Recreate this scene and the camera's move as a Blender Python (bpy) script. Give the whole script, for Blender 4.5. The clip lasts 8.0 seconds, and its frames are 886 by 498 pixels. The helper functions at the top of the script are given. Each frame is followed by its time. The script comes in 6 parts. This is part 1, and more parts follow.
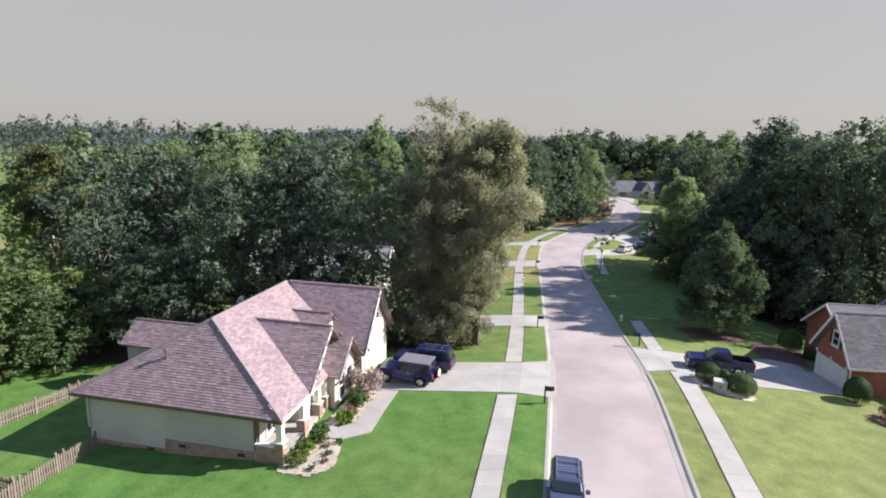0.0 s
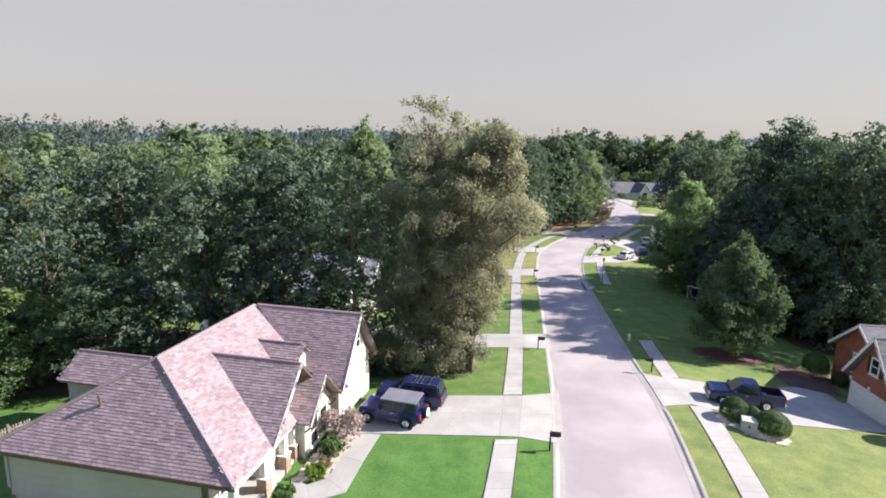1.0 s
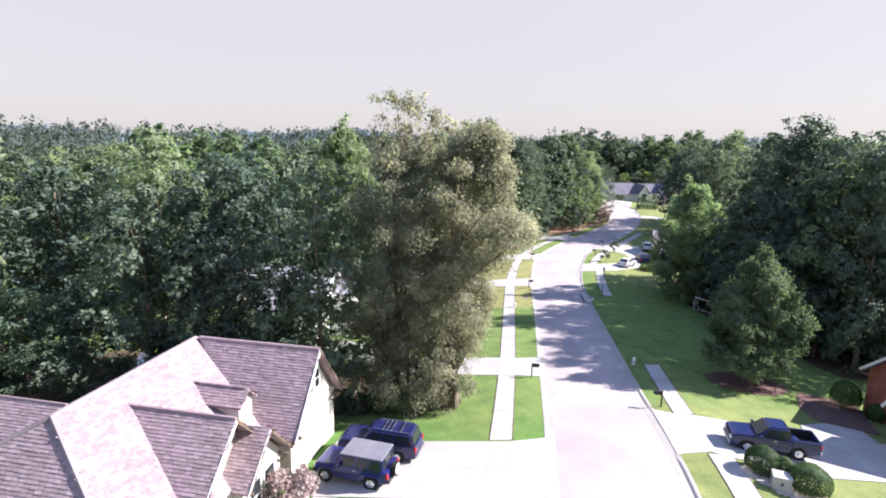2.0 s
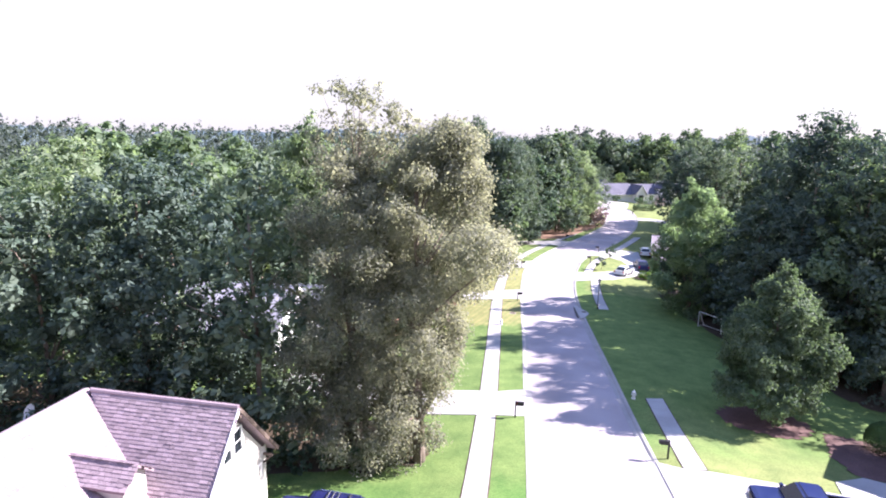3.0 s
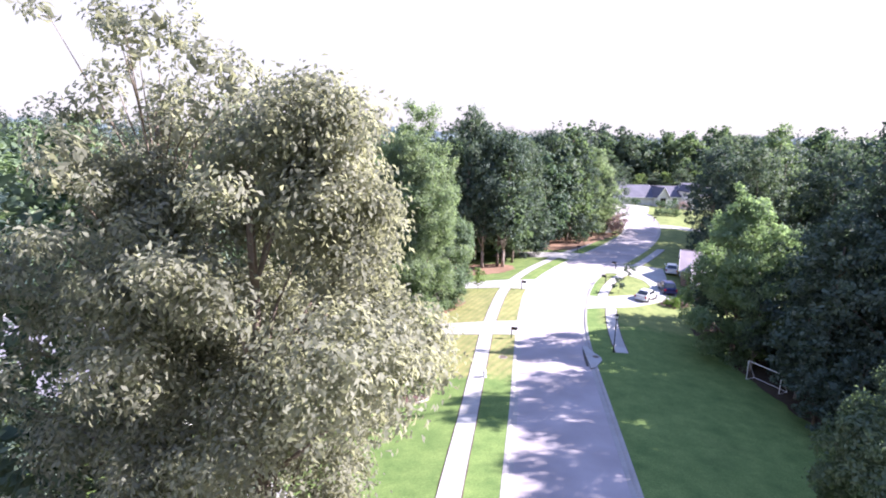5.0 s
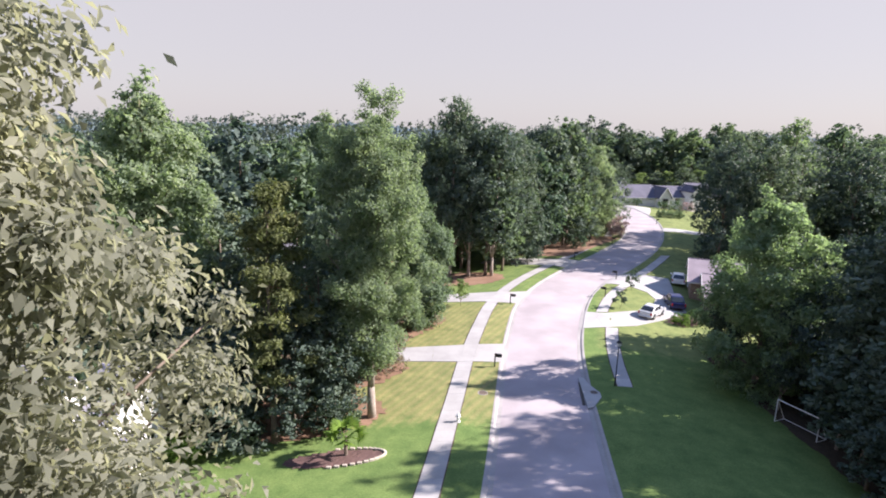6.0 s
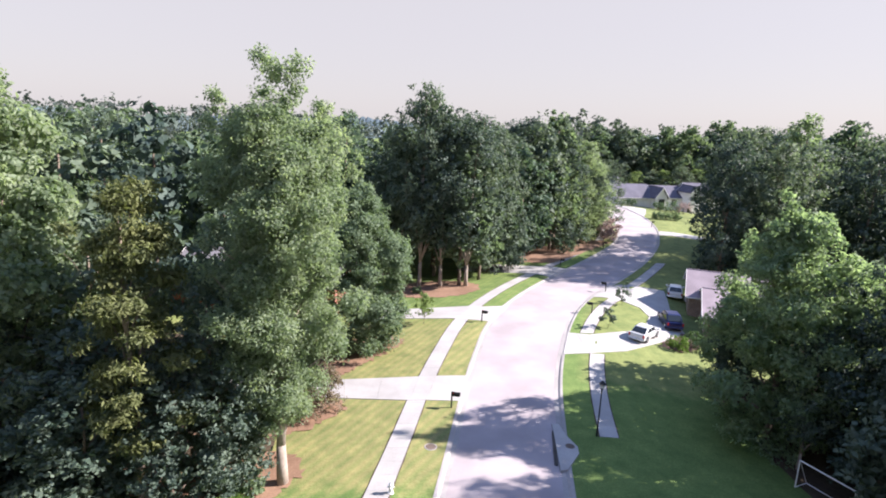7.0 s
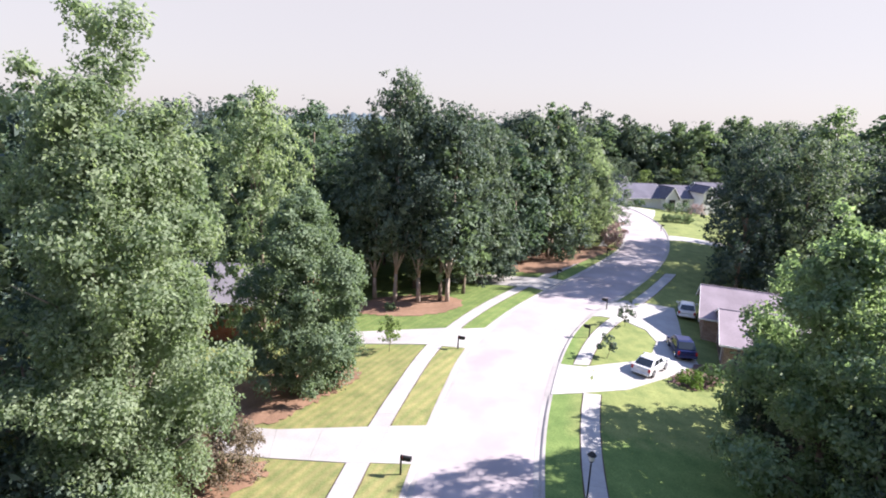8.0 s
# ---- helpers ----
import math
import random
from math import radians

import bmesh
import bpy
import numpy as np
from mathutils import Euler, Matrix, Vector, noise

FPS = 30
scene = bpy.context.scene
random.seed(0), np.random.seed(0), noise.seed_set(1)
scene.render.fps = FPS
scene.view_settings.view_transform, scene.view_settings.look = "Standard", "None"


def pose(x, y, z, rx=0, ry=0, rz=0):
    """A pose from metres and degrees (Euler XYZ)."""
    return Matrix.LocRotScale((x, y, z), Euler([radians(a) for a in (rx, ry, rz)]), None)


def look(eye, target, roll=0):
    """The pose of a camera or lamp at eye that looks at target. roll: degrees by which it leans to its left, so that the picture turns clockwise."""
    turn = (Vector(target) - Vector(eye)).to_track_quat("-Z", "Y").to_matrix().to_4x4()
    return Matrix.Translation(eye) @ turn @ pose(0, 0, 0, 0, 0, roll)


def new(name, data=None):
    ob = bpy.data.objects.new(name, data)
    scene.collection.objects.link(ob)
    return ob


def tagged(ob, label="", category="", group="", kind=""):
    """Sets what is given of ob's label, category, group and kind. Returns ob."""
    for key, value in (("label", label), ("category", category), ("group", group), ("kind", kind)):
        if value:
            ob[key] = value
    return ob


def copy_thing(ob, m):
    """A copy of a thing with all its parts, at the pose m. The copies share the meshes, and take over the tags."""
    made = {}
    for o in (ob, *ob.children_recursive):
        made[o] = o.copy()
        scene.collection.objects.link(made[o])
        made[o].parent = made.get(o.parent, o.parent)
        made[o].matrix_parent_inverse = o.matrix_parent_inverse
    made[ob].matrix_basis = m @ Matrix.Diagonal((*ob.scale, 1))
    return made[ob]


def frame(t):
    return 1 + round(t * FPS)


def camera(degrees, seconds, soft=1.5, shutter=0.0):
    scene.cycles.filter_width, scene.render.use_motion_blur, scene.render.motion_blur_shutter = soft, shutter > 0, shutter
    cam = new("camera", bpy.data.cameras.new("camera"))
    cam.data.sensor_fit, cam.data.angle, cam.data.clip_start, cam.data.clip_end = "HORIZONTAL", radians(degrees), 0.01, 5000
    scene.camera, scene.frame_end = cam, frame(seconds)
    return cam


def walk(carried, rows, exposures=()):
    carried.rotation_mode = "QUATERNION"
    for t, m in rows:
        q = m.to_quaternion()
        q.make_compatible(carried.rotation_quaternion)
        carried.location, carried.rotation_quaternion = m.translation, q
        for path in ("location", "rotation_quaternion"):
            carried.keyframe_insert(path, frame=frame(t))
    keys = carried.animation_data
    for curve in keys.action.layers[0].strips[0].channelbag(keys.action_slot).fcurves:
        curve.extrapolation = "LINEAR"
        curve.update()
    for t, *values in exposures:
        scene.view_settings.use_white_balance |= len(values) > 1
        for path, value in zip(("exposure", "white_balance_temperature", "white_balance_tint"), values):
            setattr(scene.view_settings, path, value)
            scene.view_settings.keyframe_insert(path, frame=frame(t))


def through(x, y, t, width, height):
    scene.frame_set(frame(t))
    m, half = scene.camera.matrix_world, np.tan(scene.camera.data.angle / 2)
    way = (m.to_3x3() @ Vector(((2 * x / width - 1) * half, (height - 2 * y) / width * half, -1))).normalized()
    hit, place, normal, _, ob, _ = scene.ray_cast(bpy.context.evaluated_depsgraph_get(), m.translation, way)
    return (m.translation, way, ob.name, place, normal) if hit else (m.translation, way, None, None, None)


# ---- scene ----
cam = camera(77.2, 8.0, soft=1.9)
PATH = [
    (0, (0.198, 0.099, 20.536), (0.218, 2.061, 20.147), 1.5),
    (0.5, (0.205, 2.868, 20.691), (0.228, 4.83, 20.302), 1.5),
    (1, (0.599, 5.658, 20.867), (0.638, 7.619, 20.476), 1.5),
    (2.5, (3.061, 15.053, 21.045), (3.112, 17.014, 20.655), 1.2),
    (3, (4.231, 18.605, 21.091), (4.292, 20.565, 20.698), 1.2),
    (3.5, (5.686, 22.275, 21.06), (5.736, 24.235, 20.664), 1.2),
    (4, (7.187, 26.134, 20.93), (7.219, 28.094, 20.533), 1.3),
    (4.5, (8.205, 30.084, 20.901), (8.22, 32.042, 20.496), 1.7),
    (5, (8.816, 34.192, 20.648), (8.824, 36.15, 20.244), 1.7),
    (6.5, (12.92, 47.532, 19.981), (12.941, 49.488, 19.566), 2.2),
    (7, (14.755, 52.047, 19.79), (14.783, 54.001, 19.367), 2.6),
    (7.5, (16.544, 56.549, 19.751), (16.564, 58.501, 19.317), 2.9),
    (8, (18.247, 60.887, 19.578), (18.244, 62.84, 19.143), 2.7),
]
EXPOSURES = [(0, 1.08, 6350, 13), (1, 1.3, 6300, 13), (2.5, 1.92, 6000, 22), (3.5, 2.22, 5850, 27), (4.5, 2.22, 5850, 27), (5.2, 2.05, 5900, 25), (6.3, 1.46, 6250, 19), (7, 1.66, 6200, 19), (8, 1.78, 6200, 19)]
walk(cam, [(t, look(eye, target, roll)) for t, eye, target, roll in PATH], EXPOSURES)

# ---- light: hazy morning sky, one low sun from the right of the road ----
SUN_EL, SUN_DIR = radians(34), Vector((0.995, 0.0998))
world = bpy.data.worlds.new("sky")
scene.world = world
world.use_nodes = True
wn = world.node_tree
wn.nodes.clear()
sky = wn.nodes.new("ShaderNodeTexSky")
sky.sky_type = "NISHITA"
sky.sun_disc = False
sky.sun_elevation, sky.sun_rotation = SUN_EL, math.atan2(SUN_DIR.x, SUN_DIR.y)
sky.air_density, sky.dust_density, sky.ozone_density = 1.0, 1.5, 2.0
bg_sky = wn.nodes.new("ShaderNodeBackground")
bg_sky.inputs["Strength"].default_value = 0.008
bg_haze = wn.nodes.new("ShaderNodeBackground")
bg_haze.inputs["Strength"].default_value = 0.195
# white haze near the horizon, clear blue overhead
sky_dir = wn.nodes.new("ShaderNodeTexCoord")
sky_z = wn.nodes.new("ShaderNodeSeparateXYZ")
wn.links.new(sky_dir.outputs["Generated"], sky_z.inputs[0])
haze = wn.nodes.new("ShaderNodeValToRGB")
haze.color_ramp.interpolation = "EASE"
haze.color_ramp.elements[0].position, haze.color_ramp.elements[0].color = 0.3, (1.13, 1.08, 1.02, 1)
haze.color_ramp.elements[1].position, haze.color_ramp.elements[1].color = 0.75, (0.55, 0.86, 1.6, 1)
wn.links.new(sky_z.outputs["Z"], haze.inputs["Fac"])
wn.links.new(haze.outputs["Color"], bg_haze.inputs["Color"])
adder = wn.nodes.new("ShaderNodeAddShader")
wout = wn.nodes.new("ShaderNodeOutputWorld")
wn.links.new(sky.outputs[0], bg_sky.inputs["Color"])
wn.links.new(bg_sky.outputs[0], adder.inputs[0])
wn.links.new(bg_haze.outputs[0], adder.inputs[1])
wn.links.new(adder.outputs[0], wout.inputs["Surface"])

sun = new("sun", bpy.data.lights.new("sun", "SUN"))
sun.data.energy, sun.data.angle, sun.data.color = 5.0, radians(0.6), (1.0, 0.935, 0.83)
sun_from = Vector((SUN_DIR.x * math.cos(SUN_EL), SUN_DIR.y * math.cos(SUN_EL), math.sin(SUN_EL)))
sun.matrix_world = look(sun_from * 300, (0, 0, 0))


# ---- materials ----
def material(name, rough=0.8, metal=0.0, spec=0.3):
    m = bpy.data.materials.new(name)
    m.use_nodes = True
    b = m.node_tree.nodes["Principled BSDF"]
    b.inputs["Roughness"].default_value, b.inputs["Metallic"].default_value = rough, metal
    b.inputs["Specular IOR Level"].default_value = spec
    return m, m.node_tree, b


def node(nt, kind, **sets):
    n = nt.nodes.new(kind)
    for key, value in sets.items():
        n.inputs[key].default_value = value
    return n


def noise_node(nt, scale, detail=4.0, rough=0.6, space="Object"):
    co = nt.nodes.new("ShaderNodeTexCoord")
    n = node(nt, "ShaderNodeTexNoise", Scale=scale, Detail=detail, Roughness=rough)
    nt.links.new(co.outputs[space], n.inputs["Vector"])
    return n


def ramp(nt, source, stops):
    r = nt.nodes.new("ShaderNodeValToRGB")
    while len(r.color_ramp.elements) < len(stops):
        r.color_ramp.elements.new(0.5)
    for el, (pos, col) in zip(r.color_ramp.elements, stops):
        el.position, el.color = pos, (*col, 1)
    nt.links.new(source, r.inputs["Fac"])
    return r


def mixed(nt, a, b, fac, mode="MIX"):
    mx = nt.nodes.new("ShaderNodeMix")
    mx.data_type, mx.blend_type = "RGBA", mode
    for sock, v in ((mx.inputs["Factor"], fac), (mx.inputs["A"], a), (mx.inputs["B"], b)):
        if isinstance(v, (int, float)):
            sock.default_value = v
        elif isinstance(v, tuple):
            sock.default_value = (*v, 1)
        else:
            nt.links.new(v, sock)
    return mx.outputs["Result"]


def bump(nt, bsdf, height, strength=0.3, dist=0.02):
    bn = node(nt, "ShaderNodeBump", Strength=strength, Distance=dist)
    nt.links.new(height, bn.inputs["Height"])
    nt.links.new(bn.outputs["Normal"], bsdf.inputs["Normal"])


def surface(name, dark, light, scale=3.0, big=0.15, rough=0.8, metal=0.0, spec=0.3, amount=0.35, relief=0.2, tint=0.0, space="Object"):
    """Two scales of mottling between two colours, with fine relief; tint: per-piece change."""
    m, nt, b = material(name, rough, metal, spec)
    n1 = noise_node(nt, scale, 6, 0.65, space)
    n2 = noise_node(nt, big, 3, 0.5, space)
    c = ramp(nt, n1.outputs["Fac"], [(0.3, dark), (0.7, light)]).outputs["Color"]
    c2 = ramp(nt, n2.outputs["Fac"], [(0.35, tuple(0.72 * v for v in dark)), (0.65, light)]).outputs["Color"]
    col = mixed(nt, c, c2, amount)
    if tint:
        info = nt.nodes.new("ShaderNodeObjectInfo")
        geo = nt.nodes.new("ShaderNodeNewGeometry")
        s = nt.nodes.new("ShaderNodeMath")
        s.operation = "ADD"
        nt.links.new(info.outputs["Random"], s.inputs[0])
        nt.links.new(geo.outputs["Random Per Island"], s.inputs[1])
        f = nt.nodes.new("ShaderNodeMath")
        f.operation = "FRACT"
        nt.links.new(s.outputs[0], f.inputs[0])
        shade = ramp(nt, f.outputs[0], [(0.0, (1 - tint,) * 3), (1.0, (1 + tint * 0.6,) * 3)]).outputs["Color"]
        col = mixed(nt, col, shade, 1.0, "MULTIPLY")
    nt.links.new(col, b.inputs["Base Color"])
    if relief:
        bump(nt, b, n1.outputs["Fac"], relief, 0.02)
    return m


def leaves(name, dark, light, trans=0.35, island=0.14, vary=1.0, through=(1.12, 1.2, 0.75)):
    """Leaf: diffuse with some light coming through; colour shifts by clump, by leaf and by tree."""
    m, nt, b = material(name, 0.62, 0.0, 0.22)
    n = noise_node(nt, 0.55, 3, 0.6, "Object")
    info = nt.nodes.new("ShaderNodeObjectInfo")
    geo = nt.nodes.new("ShaderNodeNewGeometry")
    c = ramp(nt, n.outputs["Fac"], [(0.32, dark), (0.68, light)]).outputs["Color"]
    per_leaf = ramp(nt, geo.outputs["Random Per Island"], [(0.0, (1 - island,) * 3), (1.0, (1 + island,) * 3)]).outputs["Color"]
    c = mixed(nt, c, per_leaf, 1.0, "MULTIPLY")
    per_tree = ramp(nt, info.outputs["Random"], [(0.0, tuple(1 - vary * v for v in (0.4, 0.33, 0.24))), (0.5, (0.98, 0.98, 1)), (1.0, tuple(1 + vary * v for v in (0.2, 0.18, 0.08)))]).outputs["Color"]
    c = mixed(nt, c, per_tree, 1.0, "MULTIPLY")
    nt.links.new(c, b.inputs["Base Color"])
    t = nt.nodes.new("ShaderNodeBsdfTranslucent")
    warm = mixed(nt, c, through, 1.0, "MULTIPLY")
    nt.links.new(warm, t.inputs["Color"])
    mx = node(nt, "ShaderNodeMixShader", Fac=trans)
    nt.links.new(b.outputs[0], mx.inputs[1])
    nt.links.new(t.outputs[0], mx.inputs[2])
    nt.links.new(mx.outputs[0], nt.nodes["Material Output"].inputs["Surface"])
    return m


def lawn_material():
    """Green turf; the lawns across the street's left side further on are dry and striped by the mower. The right side
    is painted yellower where sun falls, greener beside the woods.
    """
    m, nt, b = material("lawn", 0.9, 0, 0.15)
    fine = noise_node(nt, 9.0, 5, 0.7)
    mid = noise_node(nt, 0.7, 4, 0.6)
    big = noise_node(nt, 0.06, 3, 0.5)
    c = ramp(nt, fine.outputs["Fac"], [(0.3, (0.047, 0.114, 0.027)), (0.68, (0.1, 0.212, 0.05))]).outputs["Color"]
    dry = ramp(nt, fine.outputs["Fac"], [(0.3, (0.205, 0.176, 0.075)), (0.7, (0.31, 0.272, 0.125))]).outputs["Color"]
    some = ramp(nt, big.outputs["Fac"], [(0.45, (0, 0, 0)), (0.7, (0.45,) * 3)]).outputs["Color"]
    co = nt.nodes.new("ShaderNodeTexCoord")
    sep = nt.nodes.new("ShaderNodeSeparateXYZ")
    nt.links.new(co.outputs["Object"], sep.inputs[0])

    def math_node(op, a, b2):
        n = nt.nodes.new("ShaderNodeMath")
        n.operation = op
        for sock, v in zip(n.inputs, (a, b2)):
            if isinstance(v, (int, float)):
                sock.default_value = v
            else:
                nt.links.new(v, sock)
        return n.outputs[0]

    def step(v, lo, hi):
        n = nt.nodes.new("ShaderNodeMapRange")
        n.interpolation_type = "SMOOTHSTEP"
        n.inputs["From Min"].default_value, n.inputs["From Max"].default_value = lo, hi
        nt.links.new(v, n.inputs["Value"])
        return n.outputs["Result"]

    wob = math_node("MULTIPLY", math_node("SUBTRACT", mid.outputs["Fac"], 0.5), 5.0)
    yy = math_node("ADD", sep.outputs["Y"], wob)
    side = math_node("SUBTRACT", sep.outputs["X"], math_node("MULTIPLY", sep.outputs["Y"], 0.27))
    left = math_node("SUBTRACT", 1.0, step(side, -4.0, 1.0))
    plot = math_node("MULTIPLY", step(yy, 76.5, 80.5), math_node("SUBTRACT", 1.0, math_node("MULTIPLY", step(yy, 104, 112), 0.55)))
    plot = math_node("MULTIPLY", plot, left)
    stripes = node(nt, "ShaderNodeTexWave", Scale=0.42, Distortion=0.8)
    stripes.bands_direction = "X"
    rot = nt.nodes.new("ShaderNodeMapping")
    rot.inputs["Rotation"].default_value = (0, 0, 0.5)
    nt.links.new(co.outputs["Object"], rot.inputs["Vector"])
    nt.links.new(rot.outputs[0], stripes.inputs["Vector"])
    plot = math_node("MULTIPLY", plot, math_node("ADD", 0.62, math_node("MULTIPLY", stripes.outputs["Fac"], 0.3)))
    # sunlight put into the turf colour: yellower except in the woods' shade, y 54-90
    sunny_lots = math_node("ADD", math_node("SUBTRACT", 1.0, step(yy, 48, 54)), step(yy, 90, 95))
    right = math_node("MULTIPLY", math_node("MULTIPLY", step(side, -1.0, 3.0), sunny_lots), 0.52)
    fac = math_node("MAXIMUM", math_node("MAXIMUM", plot, math_node("MAXIMUM", right, math_node("ADD", 0.06, math_node("MULTIPLY", step(yy, 44, 48), 0.22)))), some)
    g = ramp(nt, mid.outputs["Fac"], [(0.3, (0.68, 0.76, 0.72)), (0.7, (1.2, 1.16, 1.14))]).outputs["Color"]
    col = mixed(nt, mixed(nt, c, dry, fac), g, 1.0, "MULTIPLY")
    nt.links.new(col, b.inputs["Base Color"])
    bump(nt, b, fine.outputs["Fac"], 0.6, 0.04)
    return m


def brick_material(name, c1, c2, mortar):
    m, nt, b = material(name, 0.85, 0, 0.2)
    co = nt.nodes.new("ShaderNodeTexCoord")
    sep = nt.nodes.new("ShaderNodeSeparateXYZ")
    nt.links.new(co.outputs["Object"], sep.inputs[0])
    s = nt.nodes.new("ShaderNodeMath")
    nt.links.new(sep.outputs["X"], s.inputs[0])
    nt.links.new(sep.outputs["Y"], s.inputs[1])
    comb = nt.nodes.new("ShaderNodeCombineXYZ")
    nt.links.new(s.outputs[0], comb.inputs["X"])
    nt.links.new(sep.outputs["Z"], comb.inputs["Y"])
    br = nt.nodes.new("ShaderNodeTexBrick")
    br.inputs["Color1"].default_value, br.inputs["Color2"].default_value, br.inputs["Mortar"].default_value = (*c1, 1), (*c2, 1), (*mortar, 1)
    br.inputs["Scale"].default_value, br.inputs["Mortar Size"].default_value = 1.0, 0.008
    br.inputs["Brick Width"].default_value, br.inputs["Row Height"].default_value = 0.215, 0.075
    nt.links.new(comb.outputs[0], br.inputs["Vector"])
    n = noise_node(nt, 1.4, 4, 0.6)
    shade = ramp(nt, n.outputs["Fac"], [(0.3, (0.75,) * 3), (0.7, (1.15,) * 3)]).outputs["Color"]
    nt.links.new(mixed(nt, br.outputs["Color"], shade, 1.0, "MULTIPLY"), b.inputs["Base Color"])
    bump(nt, b, br.outputs["Fac"], 0.4, -0.01)
    return m


def glass_material():
    m, nt, b = material("window_glass", 0.05, 0, 0.5)
    b.inputs["Base Color"].default_value = (0.02, 0.025, 0.03, 1)
    return m


def paint(name, col, coat=0.6, rough=0.35, metal=0.2):
    m, nt, b = material(name, rough, metal, 0.5)
    n = noise_node(nt, 2.0, 3, 0.5)
    c = ramp(nt, n.outputs["Fac"], [(0.3, tuple(0.88 * v for v in col)), (0.7, tuple(1.08 * v for v in col))]).outputs["Color"]
    nt.links.new(c, b.inputs["Base Color"])
    b.inputs["Coat Weight"].default_value = coat
    return m


